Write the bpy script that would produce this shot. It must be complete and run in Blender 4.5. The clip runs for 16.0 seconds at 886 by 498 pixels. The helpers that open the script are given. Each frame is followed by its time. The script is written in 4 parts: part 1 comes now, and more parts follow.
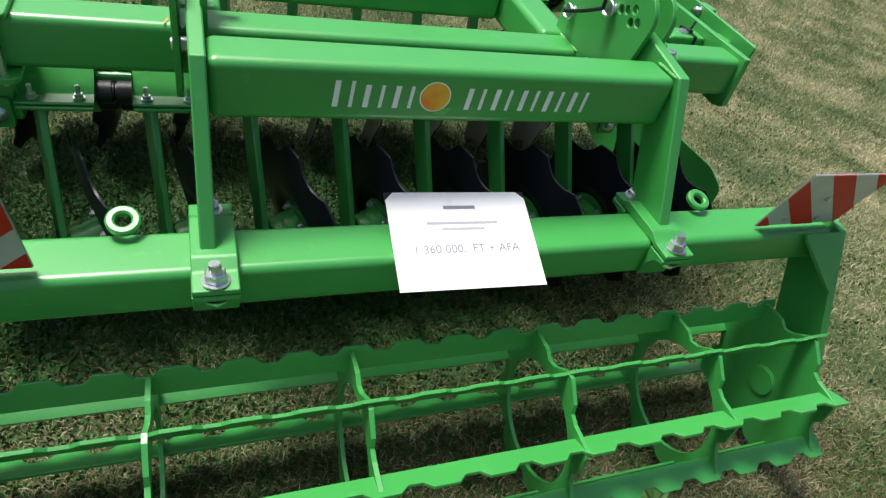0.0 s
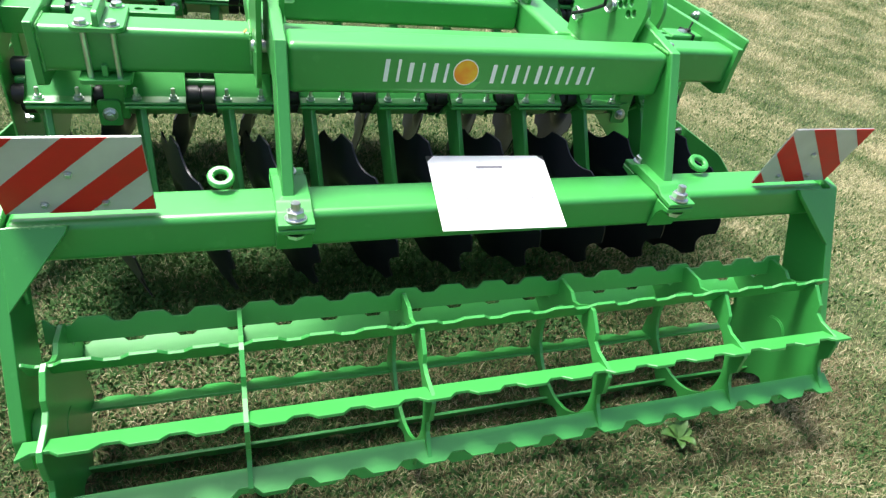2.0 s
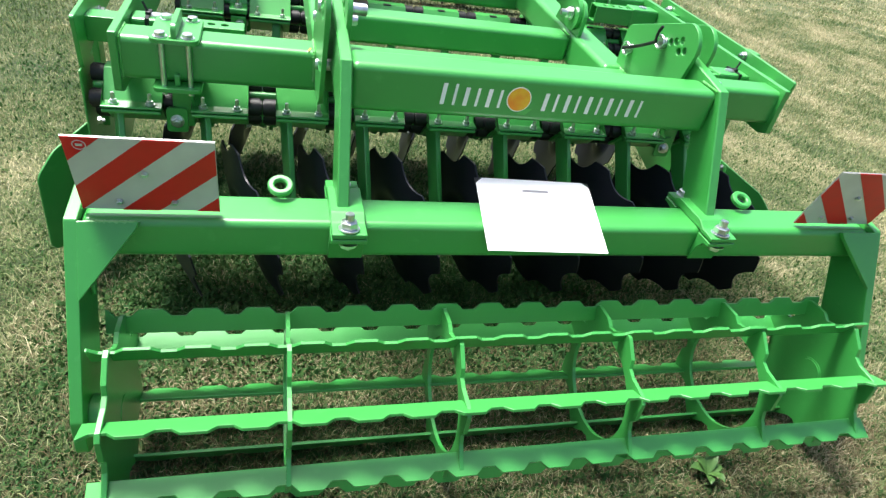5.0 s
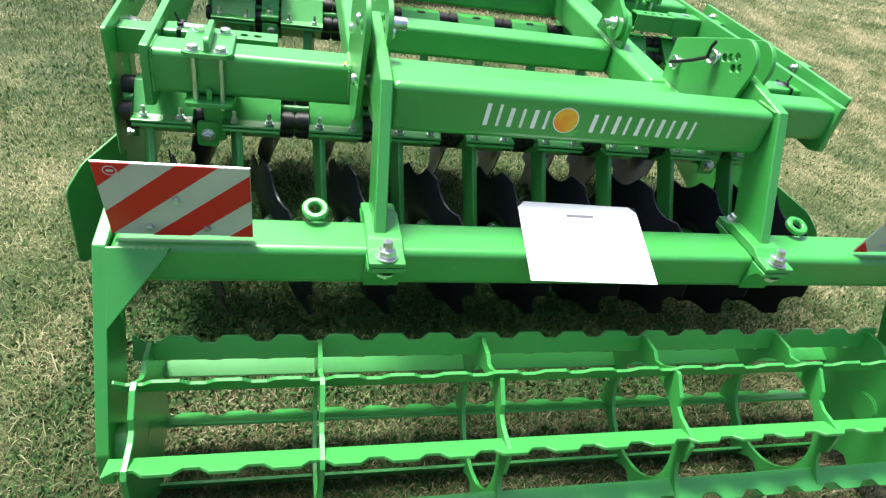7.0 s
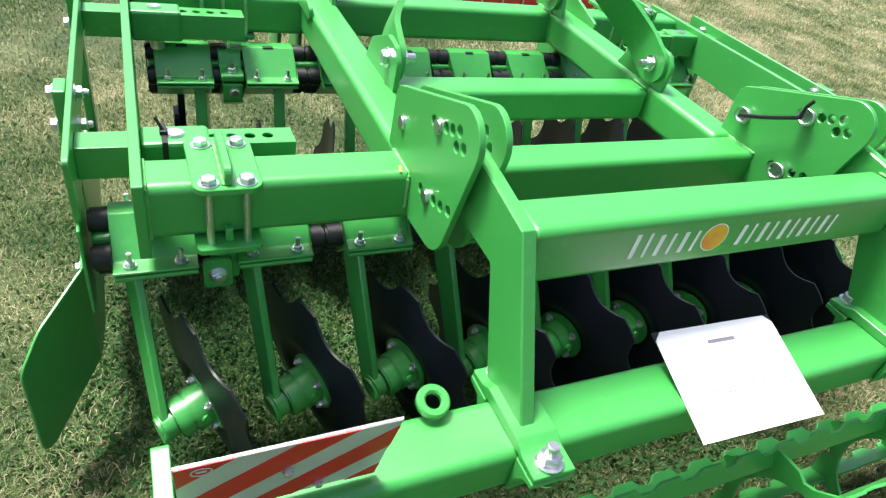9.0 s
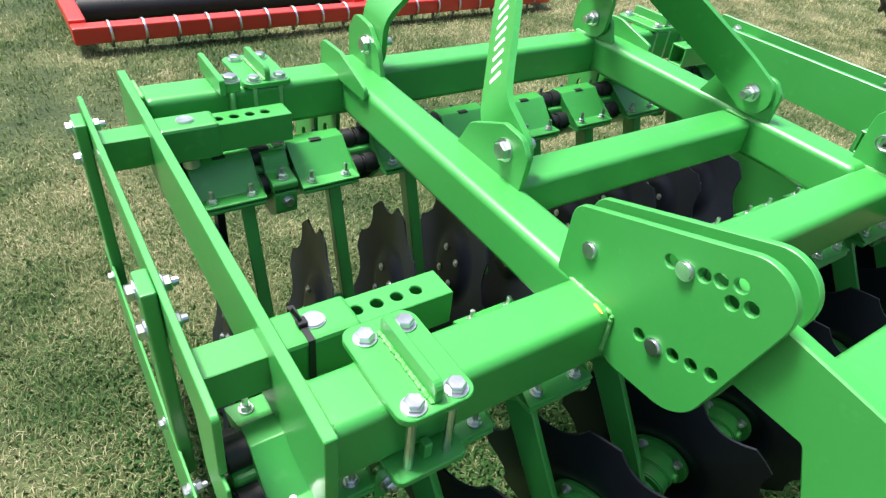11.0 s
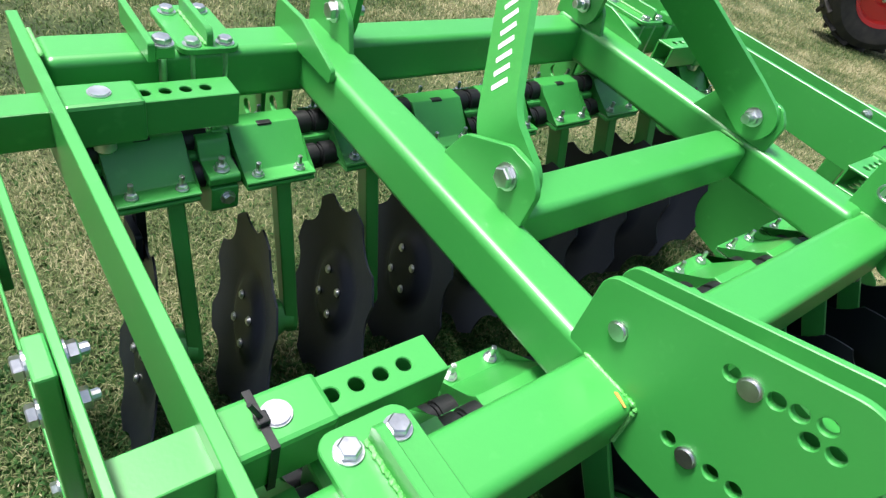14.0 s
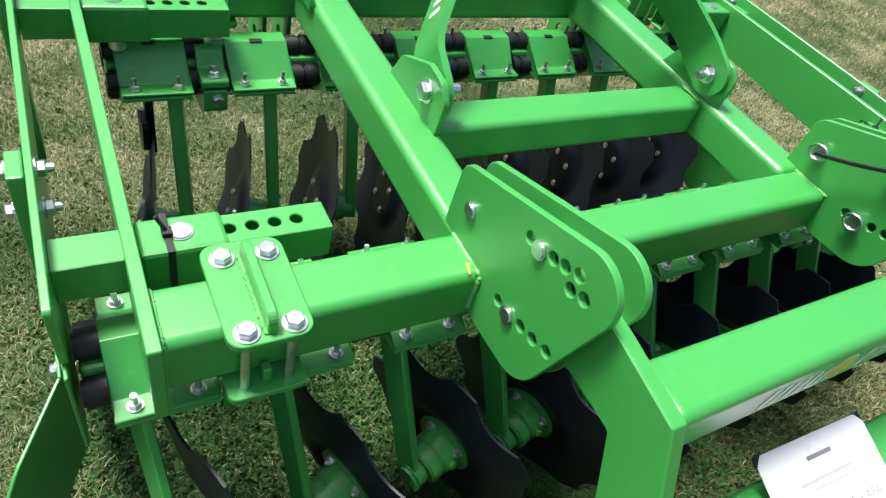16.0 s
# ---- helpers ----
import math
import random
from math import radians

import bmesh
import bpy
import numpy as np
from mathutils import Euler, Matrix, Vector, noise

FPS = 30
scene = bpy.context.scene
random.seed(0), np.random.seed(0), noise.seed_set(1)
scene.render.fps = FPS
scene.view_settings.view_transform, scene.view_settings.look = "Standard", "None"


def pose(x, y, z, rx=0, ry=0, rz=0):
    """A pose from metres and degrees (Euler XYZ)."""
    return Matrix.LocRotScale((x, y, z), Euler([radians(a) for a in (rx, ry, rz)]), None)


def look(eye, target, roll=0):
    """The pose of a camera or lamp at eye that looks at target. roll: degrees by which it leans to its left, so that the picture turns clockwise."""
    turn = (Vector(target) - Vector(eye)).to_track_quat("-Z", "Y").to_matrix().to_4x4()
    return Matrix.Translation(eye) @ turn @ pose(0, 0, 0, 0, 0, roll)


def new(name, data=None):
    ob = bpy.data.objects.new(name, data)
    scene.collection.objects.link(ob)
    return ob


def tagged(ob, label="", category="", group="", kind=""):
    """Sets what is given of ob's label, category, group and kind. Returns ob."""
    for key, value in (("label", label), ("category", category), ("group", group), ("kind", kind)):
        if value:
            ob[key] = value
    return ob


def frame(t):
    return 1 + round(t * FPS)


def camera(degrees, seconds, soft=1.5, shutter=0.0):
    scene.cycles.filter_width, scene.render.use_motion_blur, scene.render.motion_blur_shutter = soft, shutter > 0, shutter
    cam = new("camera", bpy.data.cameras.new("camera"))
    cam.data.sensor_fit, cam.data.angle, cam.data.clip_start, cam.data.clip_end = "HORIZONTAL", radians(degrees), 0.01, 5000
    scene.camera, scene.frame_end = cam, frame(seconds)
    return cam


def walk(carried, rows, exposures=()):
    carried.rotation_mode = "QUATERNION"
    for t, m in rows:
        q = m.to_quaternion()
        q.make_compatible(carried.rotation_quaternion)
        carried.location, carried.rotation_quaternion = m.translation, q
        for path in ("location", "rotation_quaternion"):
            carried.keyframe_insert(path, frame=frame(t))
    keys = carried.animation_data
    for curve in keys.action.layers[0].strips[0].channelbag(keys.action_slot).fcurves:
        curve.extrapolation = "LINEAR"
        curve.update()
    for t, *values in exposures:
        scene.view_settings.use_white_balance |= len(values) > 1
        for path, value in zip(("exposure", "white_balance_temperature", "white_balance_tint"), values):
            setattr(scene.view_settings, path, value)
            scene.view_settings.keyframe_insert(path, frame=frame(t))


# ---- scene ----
cam = camera(70.3, 16.0, 1.35)
PATH = [
    (0, (-0.514, -0.866, 1.487), (0.192, 0.483, 0.19), 15.3),
    (0.5, (-0.581, -1.005, 1.483), (0.216, 0.357, 0.254), 15.3),
    (1, (-0.614, -1.079, 1.472), (0.118, 0.328, 0.252), 13.9),
    (1.5, (-0.616, -1.139, 1.456), (0.026, 0.31, 0.236), 11.6),
    (2, (-0.623, -1.19, 1.464), (-0.006, 0.289, 0.269), 10.0),
    (2.5, (-0.643, -1.218, 1.468), (-0.009, 0.271, 0.294), 11.5),
    (3, (-0.668, -1.234, 1.468), (-0.042, 0.27, 0.307), 12.8),
    (3.5, (-0.674, -1.233, 1.469), (-0.078, 0.285, 0.311), 12.7),
    (4, (-0.68, -1.231, 1.471), (-0.103, 0.298, 0.318), 12.5),
    (6.5, (-0.677, -1.176, 1.479), (-0.192, 0.388, 0.33), 10.8),
    (7, (-0.708, -1.116, 1.482), (-0.23, 0.437, 0.316), 11.4),
    (7.5, (-0.775, -0.993, 1.492), (-0.296, 0.553, 0.317), 11.9),
    (8, (-0.869, -0.842, 1.51), (-0.398, 0.662, 0.279), 9.3),
    (8.5, (-0.945, -0.7, 1.519), (-0.318, 0.735, 0.277), 11.7),
    (9, (-1.038, -0.489, 1.507), (-0.233, 0.911, 0.326), 12.4),
    (9.5, (-1.142, -0.35, 1.507), (-0.307, 1.037, 0.332), 12.6),
    (10, (-1.258, -0.183, 1.52), (-0.383, 1.183, 0.35), 6.5),
    (10.2, (-1.288, -0.13, 1.519), (-0.394, 1.224, 0.35), 6.6),
    (12.3, (-1.242, 0.403, 1.54), (-0.127, 1.524, 0.315), 9.2),
    (12.5, (-1.253, 0.431, 1.539), (-0.107, 1.524, 0.318), 10.9),
    (13, (-1.264, 0.462, 1.529), (-0.079, 1.506, 0.301), 13.3),
    (13.5, (-1.259, 0.457, 1.524), (-0.082, 1.49, 0.28), 14.8),
    (14, (-1.224, 0.401, 1.505), (-0.08, 1.432, 0.23), 18.2),
    (14.5, (-1.186, 0.321, 1.497), (-0.089, 1.362, 0.188), 28.1),
    (15, (-1.141, 0.211, 1.524), (-0.07, 1.238, 0.183), 30.7),
    (15.5, (-1.118, 0.135, 1.545), (-0.098, 1.179, 0.178), 25.4),
    (16, (-1.106, 0.023, 1.599), (-0.171, 1.13, 0.221), 19.1),
]
EXPOSURES = [(0.0, 0.49), (0.6, 0.80), (1.4, 1.15), (2.5, 1.36), (8.0, 1.36), (10.0, 1.28), (13.0, 1.02), (16.0, 0.93)]
walk(cam, [(t, look(eye, target, roll)) for t, eye, target, roll in PATH], EXPOSURES)

# ---- sky, sun ----
world = bpy.data.worlds.new("sky")
scene.world = world
world.use_nodes = True
wn = world.node_tree
sky = wn.nodes.new("ShaderNodeTexSky")
sky.sky_type, sky.sun_disc = "NISHITA", False
sky.sun_elevation, sky.sun_rotation = radians(67.3), radians(-42.0)
sky.air_density, sky.dust_density, sky.ozone_density = 1.2, 6.0, 1.5
wn.links.new(sky.outputs[0], wn.nodes["Background"].inputs[0])
wn.nodes["Background"].inputs[1].default_value = 0.088
sun = new("sun", bpy.data.lights.new("sun", "SUN"))
sun.data.energy, sun.data.angle, sun.data.color = 3.7, radians(16), (1.0, 0.98, 0.95)
sun.matrix_world = look((-1.80, 2.0, 6.43), (0, 0, 0))

# ---- materials ----


def material(name, base, rough=0.5, metal=0.0, coat=0.0, vary=0.0, scale=8.0, bump=0.0, bump_scale=120.0, second=None, stain=None, gloss=0.5):
    """A principled surface with two scales of variation: broad patches towards `second`, fine grain in the relief."""
    m = bpy.data.materials.new(name)
    m.use_nodes = True
    n, l = m.node_tree.nodes, m.node_tree.links
    b = n["Principled BSDF"]
    b.inputs["Base Color"].default_value = (*base, 1)
    b.inputs["Roughness"].default_value = rough
    b.inputs["Metallic"].default_value = metal
    b.inputs["Coat Weight"].default_value = coat
    b.inputs["Coat Roughness"].default_value = 0.36
    b.inputs["Specular IOR Level"].default_value = gloss
    tc = n.new("ShaderNodeTexCoord")
    if vary:
        t = n.new("ShaderNodeTexNoise")
        t.inputs["Scale"].default_value, t.inputs["Detail"].default_value = scale, 6
        l.new(tc.outputs["Object"], t.inputs["Vector"])
        r = n.new("ShaderNodeValToRGB")
        c2 = second or tuple(c * (1 - vary) for c in base)
        r.color_ramp.elements[0].position, r.color_ramp.elements[1].position = 0.35, 0.68
        r.color_ramp.elements[0].color, r.color_ramp.elements[1].color = (*c2, 1), (*base, 1)
        l.new(t.outputs["Fac"], r.inputs["Fac"])
        out = r.outputs["Color"]
        if stain:
            t2 = n.new("ShaderNodeTexNoise")
            t2.inputs["Scale"].default_value, t2.inputs["Detail"].default_value = scale * 9, 8
            l.new(tc.outputs["Object"], t2.inputs["Vector"])
            r2 = n.new("ShaderNodeValToRGB")
            r2.color_ramp.elements[0].position, r2.color_ramp.elements[1].position = 0.62, 0.74
            l.new(t2.outputs["Fac"], r2.inputs["Fac"])
            mx = n.new("ShaderNodeMix")
            mx.data_type = "RGBA"
            mx.inputs["B"].default_value = (*stain, 1)
            l.new(r2.outputs["Color"], mx.inputs["Factor"])
            l.new(out, mx.inputs["A"])
            out = mx.outputs["Result"]
        l.new(out, b.inputs["Base Color"])
        mr = n.new("ShaderNodeMapRange")
        mr.inputs["To Min"].default_value, mr.inputs["To Max"].default_value = rough * 0.8, min(1, rough * 1.25)
        l.new(t.outputs["Fac"], mr.inputs["Value"])
        l.new(mr.outputs["Result"], b.inputs["Roughness"])
    if bump:
        t = n.new("ShaderNodeTexNoise")
        t.inputs["Scale"].default_value, t.inputs["Detail"].default_value = bump_scale, 4
        l.new(tc.outputs["Object"], t.inputs["Vector"])
        bp = n.new("ShaderNodeBump")
        bp.inputs["Strength"].default_value, bp.inputs["Distance"].default_value = bump, 0.002
        l.new(t.outputs["Fac"], bp.inputs["Height"])
        l.new(bp.outputs["Normal"], b.inputs["Normal"])
    return m


GREEN = material("green_paint", (0.044, 0.318, 0.061), 0.37, 0, 0.62, 0.10, 3.0, 0.10, 160, second=(0.038, 0.290, 0.053), stain=(0.056, 0.335, 0.072))
WELD = material("painted_weld", (0.045, 0.36, 0.045), 0.4, 0, 0.2, 0.3, 30, 1.0, 140, second=(0.18, 0.46, 0.17))
BLACK = material("black_disc_paint", (0.0075, 0.0098, 0.0155), 0.37, 0.0, 0.0, 0.3, 9, 0.08, 90, second=(0.009, 0.0112, 0.017), gloss=0.22)
RUBBER = material("black_rubber", (0.008, 0.009, 0.011), 0.5, 0, 0, 0.3, 20, 0.3, 120)
ZINC = material("zinc_plated_steel", (0.80, 0.82, 0.85), 0.30, 1.0, 0, 0.25, 40, 0.2, 200)
WHITE = material("white_card", (0.93, 0.93, 0.94), 0.28, 0, 0.6, 0.03, 6)
SIGN_WHITE = material("retroreflective_white", (0.62, 0.62, 0.60), 0.35, 0, 0.3, 0.12, 14, 0.05)
SIGN_RED = material("retroreflective_red", (0.70, 0.008, 0.012), 0.45, 0, 0.0, 0.15, 14, 0.05)
PRINT = material("grey_print", (0.22, 0.22, 0.25), 0.4)
PRINT_PALE = material("pale_print", (0.40, 0.40, 0.43), 0.4)
DECAL = material("white_decal", (0.85, 0.86, 0.85), 0.35)
YELLOW = material("yellow_decal", (0.80, 0.47, 0.03), 0.35, vary=0.35, scale=30, second=(0.80, 0.26, 0.02))
LEAFGREEN = material("leaf_green_decal", (0.10, 0.45, 0.10), 0.35)
SIGNBACK = material("grey_sheet_back", (0.45, 0.46, 0.47), 0.4, 0.6)
CHALK = material("orange_paint_mark", (0.62, 0.25, 0.06), 0.6)
RED = material("red_paint", (0.55, 0.022, 0.014), 0.35, 0, 0.3, 0.15, 4)
TYRE = material("tyre_rubber", (0.018, 0.018, 0.018), 0.75, 0, 0, 0.4, 12, 0.4, 60, second=(0.035, 0.032, 0.028))

# ---- mesh helpers ----


def part(name, bm, mat, parent=None, label="", smooth=False):
    """One mesh object from a bmesh, under a thing or a part."""
    me = bpy.data.meshes.new(name)
    bmesh.ops.recalc_face_normals(bm, faces=bm.faces)
    if smooth:
        for f in bm.faces:
            f.smooth = True
    bm.to_mesh(me)
    bm.free()
    for m in mat if isinstance(mat, (list, tuple)) else [mat]:
        me.materials.append(m)
    if smooth == "soft":
        # rounded tube edges: each corner takes its normal from the large faces round it
        sums = [Vector() for _ in me.vertices]
        for f in me.polygons:
            for i in f.vertices:
                sums[i] += f.normal * f.area
        me.normals_split_custom_set_from_vertices([v.normalized() for v in sums])
    elif smooth:
        me.set_sharp_from_angle(angle=radians(35))
    ob = new(name, me)
    if parent is not None:
        ob.parent = parent
    if label:
        tagged(ob, label)
    return ob


def again(ob, m, parent):
    """Another object on the same mesh, at the pose m under parent."""
    o = new(ob.name.split(".")[0], ob.data)
    o.parent = parent
    o.matrix_basis = m
    if "label" in ob:
        o["label"] = ob["label"]
    return o


def box(x0, x1, y0, y1, z0, z1, r=0.004, bm=None, seg=2):
    own = bm is None
    b = bmesh.new()
    bmesh.ops.create_cube(b, size=1)
    for v in b.verts:
        v.co = Vector((x0 + (v.co.x + 0.5) * (x1 - x0), y0 + (v.co.y + 0.5) * (y1 - y0), z0 + (v.co.z + 0.5) * (z1 - z0)))
    if r:
        bmesh.ops.bevel(b, geom=b.edges[:], offset=r, segments=seg, affect="EDGES", profile=0.5)
    if own:
        return b
    me = bpy.data.meshes.new("tmp")
    b.to_mesh(me)
    b.free()
    bm.from_mesh(me)
    bpy.data.meshes.remove(me)
    return bm


def merge(bm, other, m=None):
    """Adds the bmesh other to bm, moved by m."""
    if m is not None:
        bmesh.ops.transform(other, matrix=m, verts=other.verts)
    me = bpy.data.meshes.new("tmp")
    other.to_mesh(me)
    other.free()
    bm.from_mesh(me)
    bpy.data.meshes.remove(me)
    return bm


def arc(cx, cy, r, a0, a1, n=6):
    return [(cx + r * math.cos(radians(a0 + (a1 - a0) * i / n)), cy + r * math.sin(radians(a0 + (a1 - a0) * i / n))) for i in range(n + 1)]


def rounded(pts, radii, n=5):
    """An outline with each corner rounded by its radius."""
    out, k = [], len(pts)
    if not isinstance(radii, (list, tuple)):
        radii = [radii] * k
    for i, p in enumerate(pts):
        p, a, b, r = Vector(p), Vector(pts[i - 1]), Vector(pts[(i + 1) % k]), radii[i]
        if r <= 0:
            out.append(tuple(p))
            continue
        u, v = (a - p).normalized(), (b - p).normalized()
        half = u.angle(v) / 2
        d = min(r / math.tan(half), 0.48 * (a - p).length, 0.48 * (b - p).length)
        rr = d * math.tan(half)
        c = p + (u + v).normalized() * (rr / math.sin(half))
        s, e = p + u * d - c, p + v * d - c
        a0, a1 = math.atan2(s.y, s.x), math.atan2(e.y, e.x)
        da = (a1 - a0 + math.pi) % (2 * math.pi) - math.pi
        out += [(c.x + rr * math.cos(a0 + da * j / n), c.y + rr * math.sin(a0 + da * j / n)) for j in range(n + 1)]
    return out


def plate(outline, t0, t1, holes=(), plane="x", r=0.0015):
    """A flat plate of that outline between t0 and t1 along the axis; plane 'x': outline in (y, z); 'y': (x, z); 'z': (x, y). Holes: (a, b, radius)."""
    bm = bmesh.new()
    loops = [list(outline)] + [[(a + q * math.cos(2 * math.pi * i / 14), b + q * math.sin(2 * math.pi * i / 14)) for i in range(14)] for a, b, q in holes]
    put = {"x": lambda a, b, t: (t, a, b), "y": lambda a, b, t: (a, t, b), "z": lambda a, b, t: (a, b, t)}[plane]
    edges = []
    for lp in loops:
        vs = [bm.verts.new(put(a, b, t0)) for a, b in lp]
        edges += [bm.edges.new((vs[i], vs[(i + 1) % len(vs)])) for i in range(len(vs))]
    if holes:
        bmesh.ops.triangle_fill(bm, use_beauty=True, use_dissolve=False, edges=edges)
    else:
        bm.faces.new([e.verts[0] for e in edges])
    bmesh.ops.recalc_face_normals(bm, faces=bm.faces)
    ret = bmesh.ops.extrude_face_region(bm, geom=bm.faces[:])
    d = Vector(put(0, 0, t1 - t0))
    bmesh.ops.translate(bm, vec=d, verts=[g for g in ret["geom"] if isinstance(g, bmesh.types.BMVert)])
    bmesh.ops.recalc_face_normals(bm, faces=bm.faces)
    if r:
        rim = [e for e in bm.edges if len(e.link_faces) == 2 and e.link_faces[0].normal.angle(e.link_faces[1].normal, 0) > 1.0]
        rim = [e for e in rim if abs(abs((e.verts[0].co - e.verts[1].co).normalized().dot(d.normalized())) - 1) > 0.1]
        bmesh.ops.bevel(bm, geom=rim, offset=r, segments=1, affect="EDGES")
    return bm


def rod(p, q, r, n=14, cap=0.0, bm=None, r2=None):
    """A round bar from p to q, its ends eased by cap."""
    p, q = Vector(p), Vector(q)
    b = bmesh.new()
    bmesh.ops.create_cone(b, cap_ends=True, segments=n, radius1=r, radius2=r if r2 is None else r2, depth=(q - p).length)
    if cap:
        rims = [e for e in b.edges if any(len(f.verts) == n for f in e.link_faces)]
        bmesh.ops.bevel(b, geom=rims, offset=cap, segments=2, affect="EDGES")
    m = Matrix.Translation((p + q) / 2) @ (q - p).to_track_quat("Z", "Y").to_matrix().to_4x4()
    bmesh.ops.transform(b, matrix=m, verts=b.verts)
    return b if bm is None else merge(bm, b)


def bolt(p, d, head=0.015, high=0.012, shank=0.009, out=0.0, nut=False):
    """A hexagon head on a washer at p, pointing along d; with out: a stud that stands that far out of a nut."""
    d = Vector(d).normalized()
    p = Vector(p)
    bm = rod(p, p + d * 0.003, head * 1.25, 18)
    hexa = bmesh.new()
    bmesh.ops.create_cone(hexa, cap_ends=True, segments=6, radius1=head, radius2=head, depth=high)
    bmesh.ops.bevel(hexa, geom=[e for e in hexa.edges if any(len(f.verts) == 6 for f in e.link_faces)], offset=head * 0.12, segments=1, affect="EDGES")
    merge(bm, hexa, Matrix.Translation(p + d * (0.003 + high / 2)) @ d.to_track_quat("Z", "Y").to_matrix().to_4x4())
    if out:
        rod(p + d * high, p + d * (high + out), shank, 10, 0.0015, bm)
    return bm


harrow = tagged(new("disc_harrow"), "glossy green disc harrow with black discs and cage roller", "disc harrow")


def add(name, bm, mat=None, parent=None, label="", smooth=False):
    return part(name, bm, mat or GREEN, parent or harrow, label, smooth)


# ---- ground ----
def ground_height(x, y):
    return -0.02 + 0.012 * noise.noise((x * 0.9, y * 0.9, 0.3)) + 0.05 * noise.noise((x * 0.12, y * 0.12, 4.0)) * min(1.0, max(0.0, (math.hypot(x, y - 0.8) - 2.5) / 4))


bm = bmesh.new()
ticks = [-900, -300, -100, -50, -25, -14, -9, -6] + [round(-4 + 0.2 * i, 3) for i in range(56)] + [8, 11, 16, 28, 50, 100, 300, 900]
grid = [[bm.verts.new((x, y, ground_height(x, y))) for x in ticks] for y in ticks]
for j in range(len(ticks) - 1):
    for i in range(len(ticks) - 1):
        bm.faces.new((grid[j][i], grid[j][i + 1], grid[j + 1][i + 1], grid[j + 1][i]))


def grass_colour(name, tip, stops):
    """Turf: green to straw by broad patches, with fine variation."""
    m = bpy.data.materials.new(name)
    m.use_nodes = True
    n, l = m.node_tree.nodes, m.node_tree.links
    b = n["Principled BSDF"]
    b.inputs["Roughness"].default_value = 0.7
    b.inputs["Specular IOR Level"].default_value = 0.25
    geo = n.new("ShaderNodeNewGeometry")
    t = n.new("ShaderNodeTexNoise")
    t.inputs["Scale"].default_value, t.inputs["Detail"].default_value, t.inputs["Roughness"].default_value = 1.3, 8, 0.68
    l.new(geo.outputs["Position"], t.inputs["Vector"])
    # towards +x the turf turns strawier: partly drier, partly open light put into colour
    sx = n.new("ShaderNodeSeparateXYZ")
    l.new(geo.outputs["Position"], sx.inputs[0])
    dry = n.new("ShaderNodeMapRange")
    dry.inputs["From Min"].default_value, dry.inputs["From Max"].default_value = 0.8, 2.0
    dry.inputs["To Min"].default_value, dry.inputs["To Max"].default_value = 0.0, 0.11
    l.new(sx.outputs["X"], dry.inputs["Value"])
    # a broad second scale of patches, about a metre across
    t0 = n.new("ShaderNodeTexNoise")
    t0.inputs["Scale"].default_value, t0.inputs["Detail"].default_value = 2.6, 3
    l.new(geo.outputs["Position"], t0.inputs["Vector"])
    wide = n.new("ShaderNodeMapRange")
    wide.inputs["From Min"].default_value, wide.inputs["From Max"].default_value = 0.3, 0.7
    wide.inputs["To Min"].default_value, wide.inputs["To Max"].default_value = -0.06, 0.06
    l.new(t0.outputs["Fac"], wide.inputs["Value"])
    patches = n.new("ShaderNodeMath")
    l.new(t.outputs["Fac"], patches.inputs[0])
    l.new(wide.outputs["Result"], patches.inputs[1])
    both = n.new("ShaderNodeMath")
    l.new(patches.outputs[0], both.inputs[0])
    l.new(dry.outputs["Result"], both.inputs[1])
    fac = both.outputs[0]
    if tip:
        ad = n.new("ShaderNodeMath")
        ad.operation = "MULTIPLY_ADD"
        ad.inputs[1].default_value = 0.36
        l.new(geo.outputs["Random Per Island"], ad.inputs[0])
        sb = n.new("ShaderNodeMath")
        sb.operation = "SUBTRACT"
        sb.inputs[1].default_value = 0.17
        l.new(fac, sb.inputs[0])
        l.new(sb.outputs[0], ad.inputs[2])
        fac = ad.outputs[0]
    r = n.new("ShaderNodeValToRGB")
    els = r.color_ramp.elements
    els[0].position, els[0].color = stops[0][0], (*stops[0][1], 1)
    els[1].position, els[1].color = stops[-1][0], (*stops[-1][1], 1)
    for p, c in stops[1:-1]:
        e = els.new(p)
        e.color = (*c, 1)
    l.new(fac, r.inputs["Fac"])
    l.new(r.outputs["Color"], b.inputs["Base Color"])
    if tip:
        # thin leaves let part of the light through
        thin, leaf = n.new("ShaderNodeBsdfTranslucent"), n.new("ShaderNodeMixShader")
        leaf.inputs[0].default_value = 0.28
        l.new(r.outputs["Color"], thin.inputs["Color"])
        l.new(b.outputs[0], leaf.inputs[1])
        l.new(thin.outputs[0], leaf.inputs[2])
        l.new(leaf.outputs[0], n["Material Output"].inputs["Surface"])
    else:
        t2 = n.new("ShaderNodeTexNoise")
        t2.inputs["Scale"].default_value, t2.inputs["Detail"].default_value = 60, 8
        l.new(geo.outputs["Position"], t2.inputs["Vector"])
        bp = n.new("ShaderNodeBump")
        bp.inputs["Strength"].default_value, bp.inputs["Distance"].default_value = 0.9, 0.02
        l.new(t2.outputs["Fac"], bp.inputs["Height"])
        l.new(bp.outputs["Normal"], b.inputs["Normal"])
        mx = n.new("ShaderNodeMix")
        mx.data_type, mx.blend_type = "RGBA", "MULTIPLY"
        mx.inputs["Factor"].default_value = 0.7
        l.new(r.outputs["Color"], mx.inputs["A"])
        r3 = n.new("ShaderNodeValToRGB")
        r3.color_ramp.elements[0].position, r3.color_ramp.elements[1].position = 0.3, 0.65
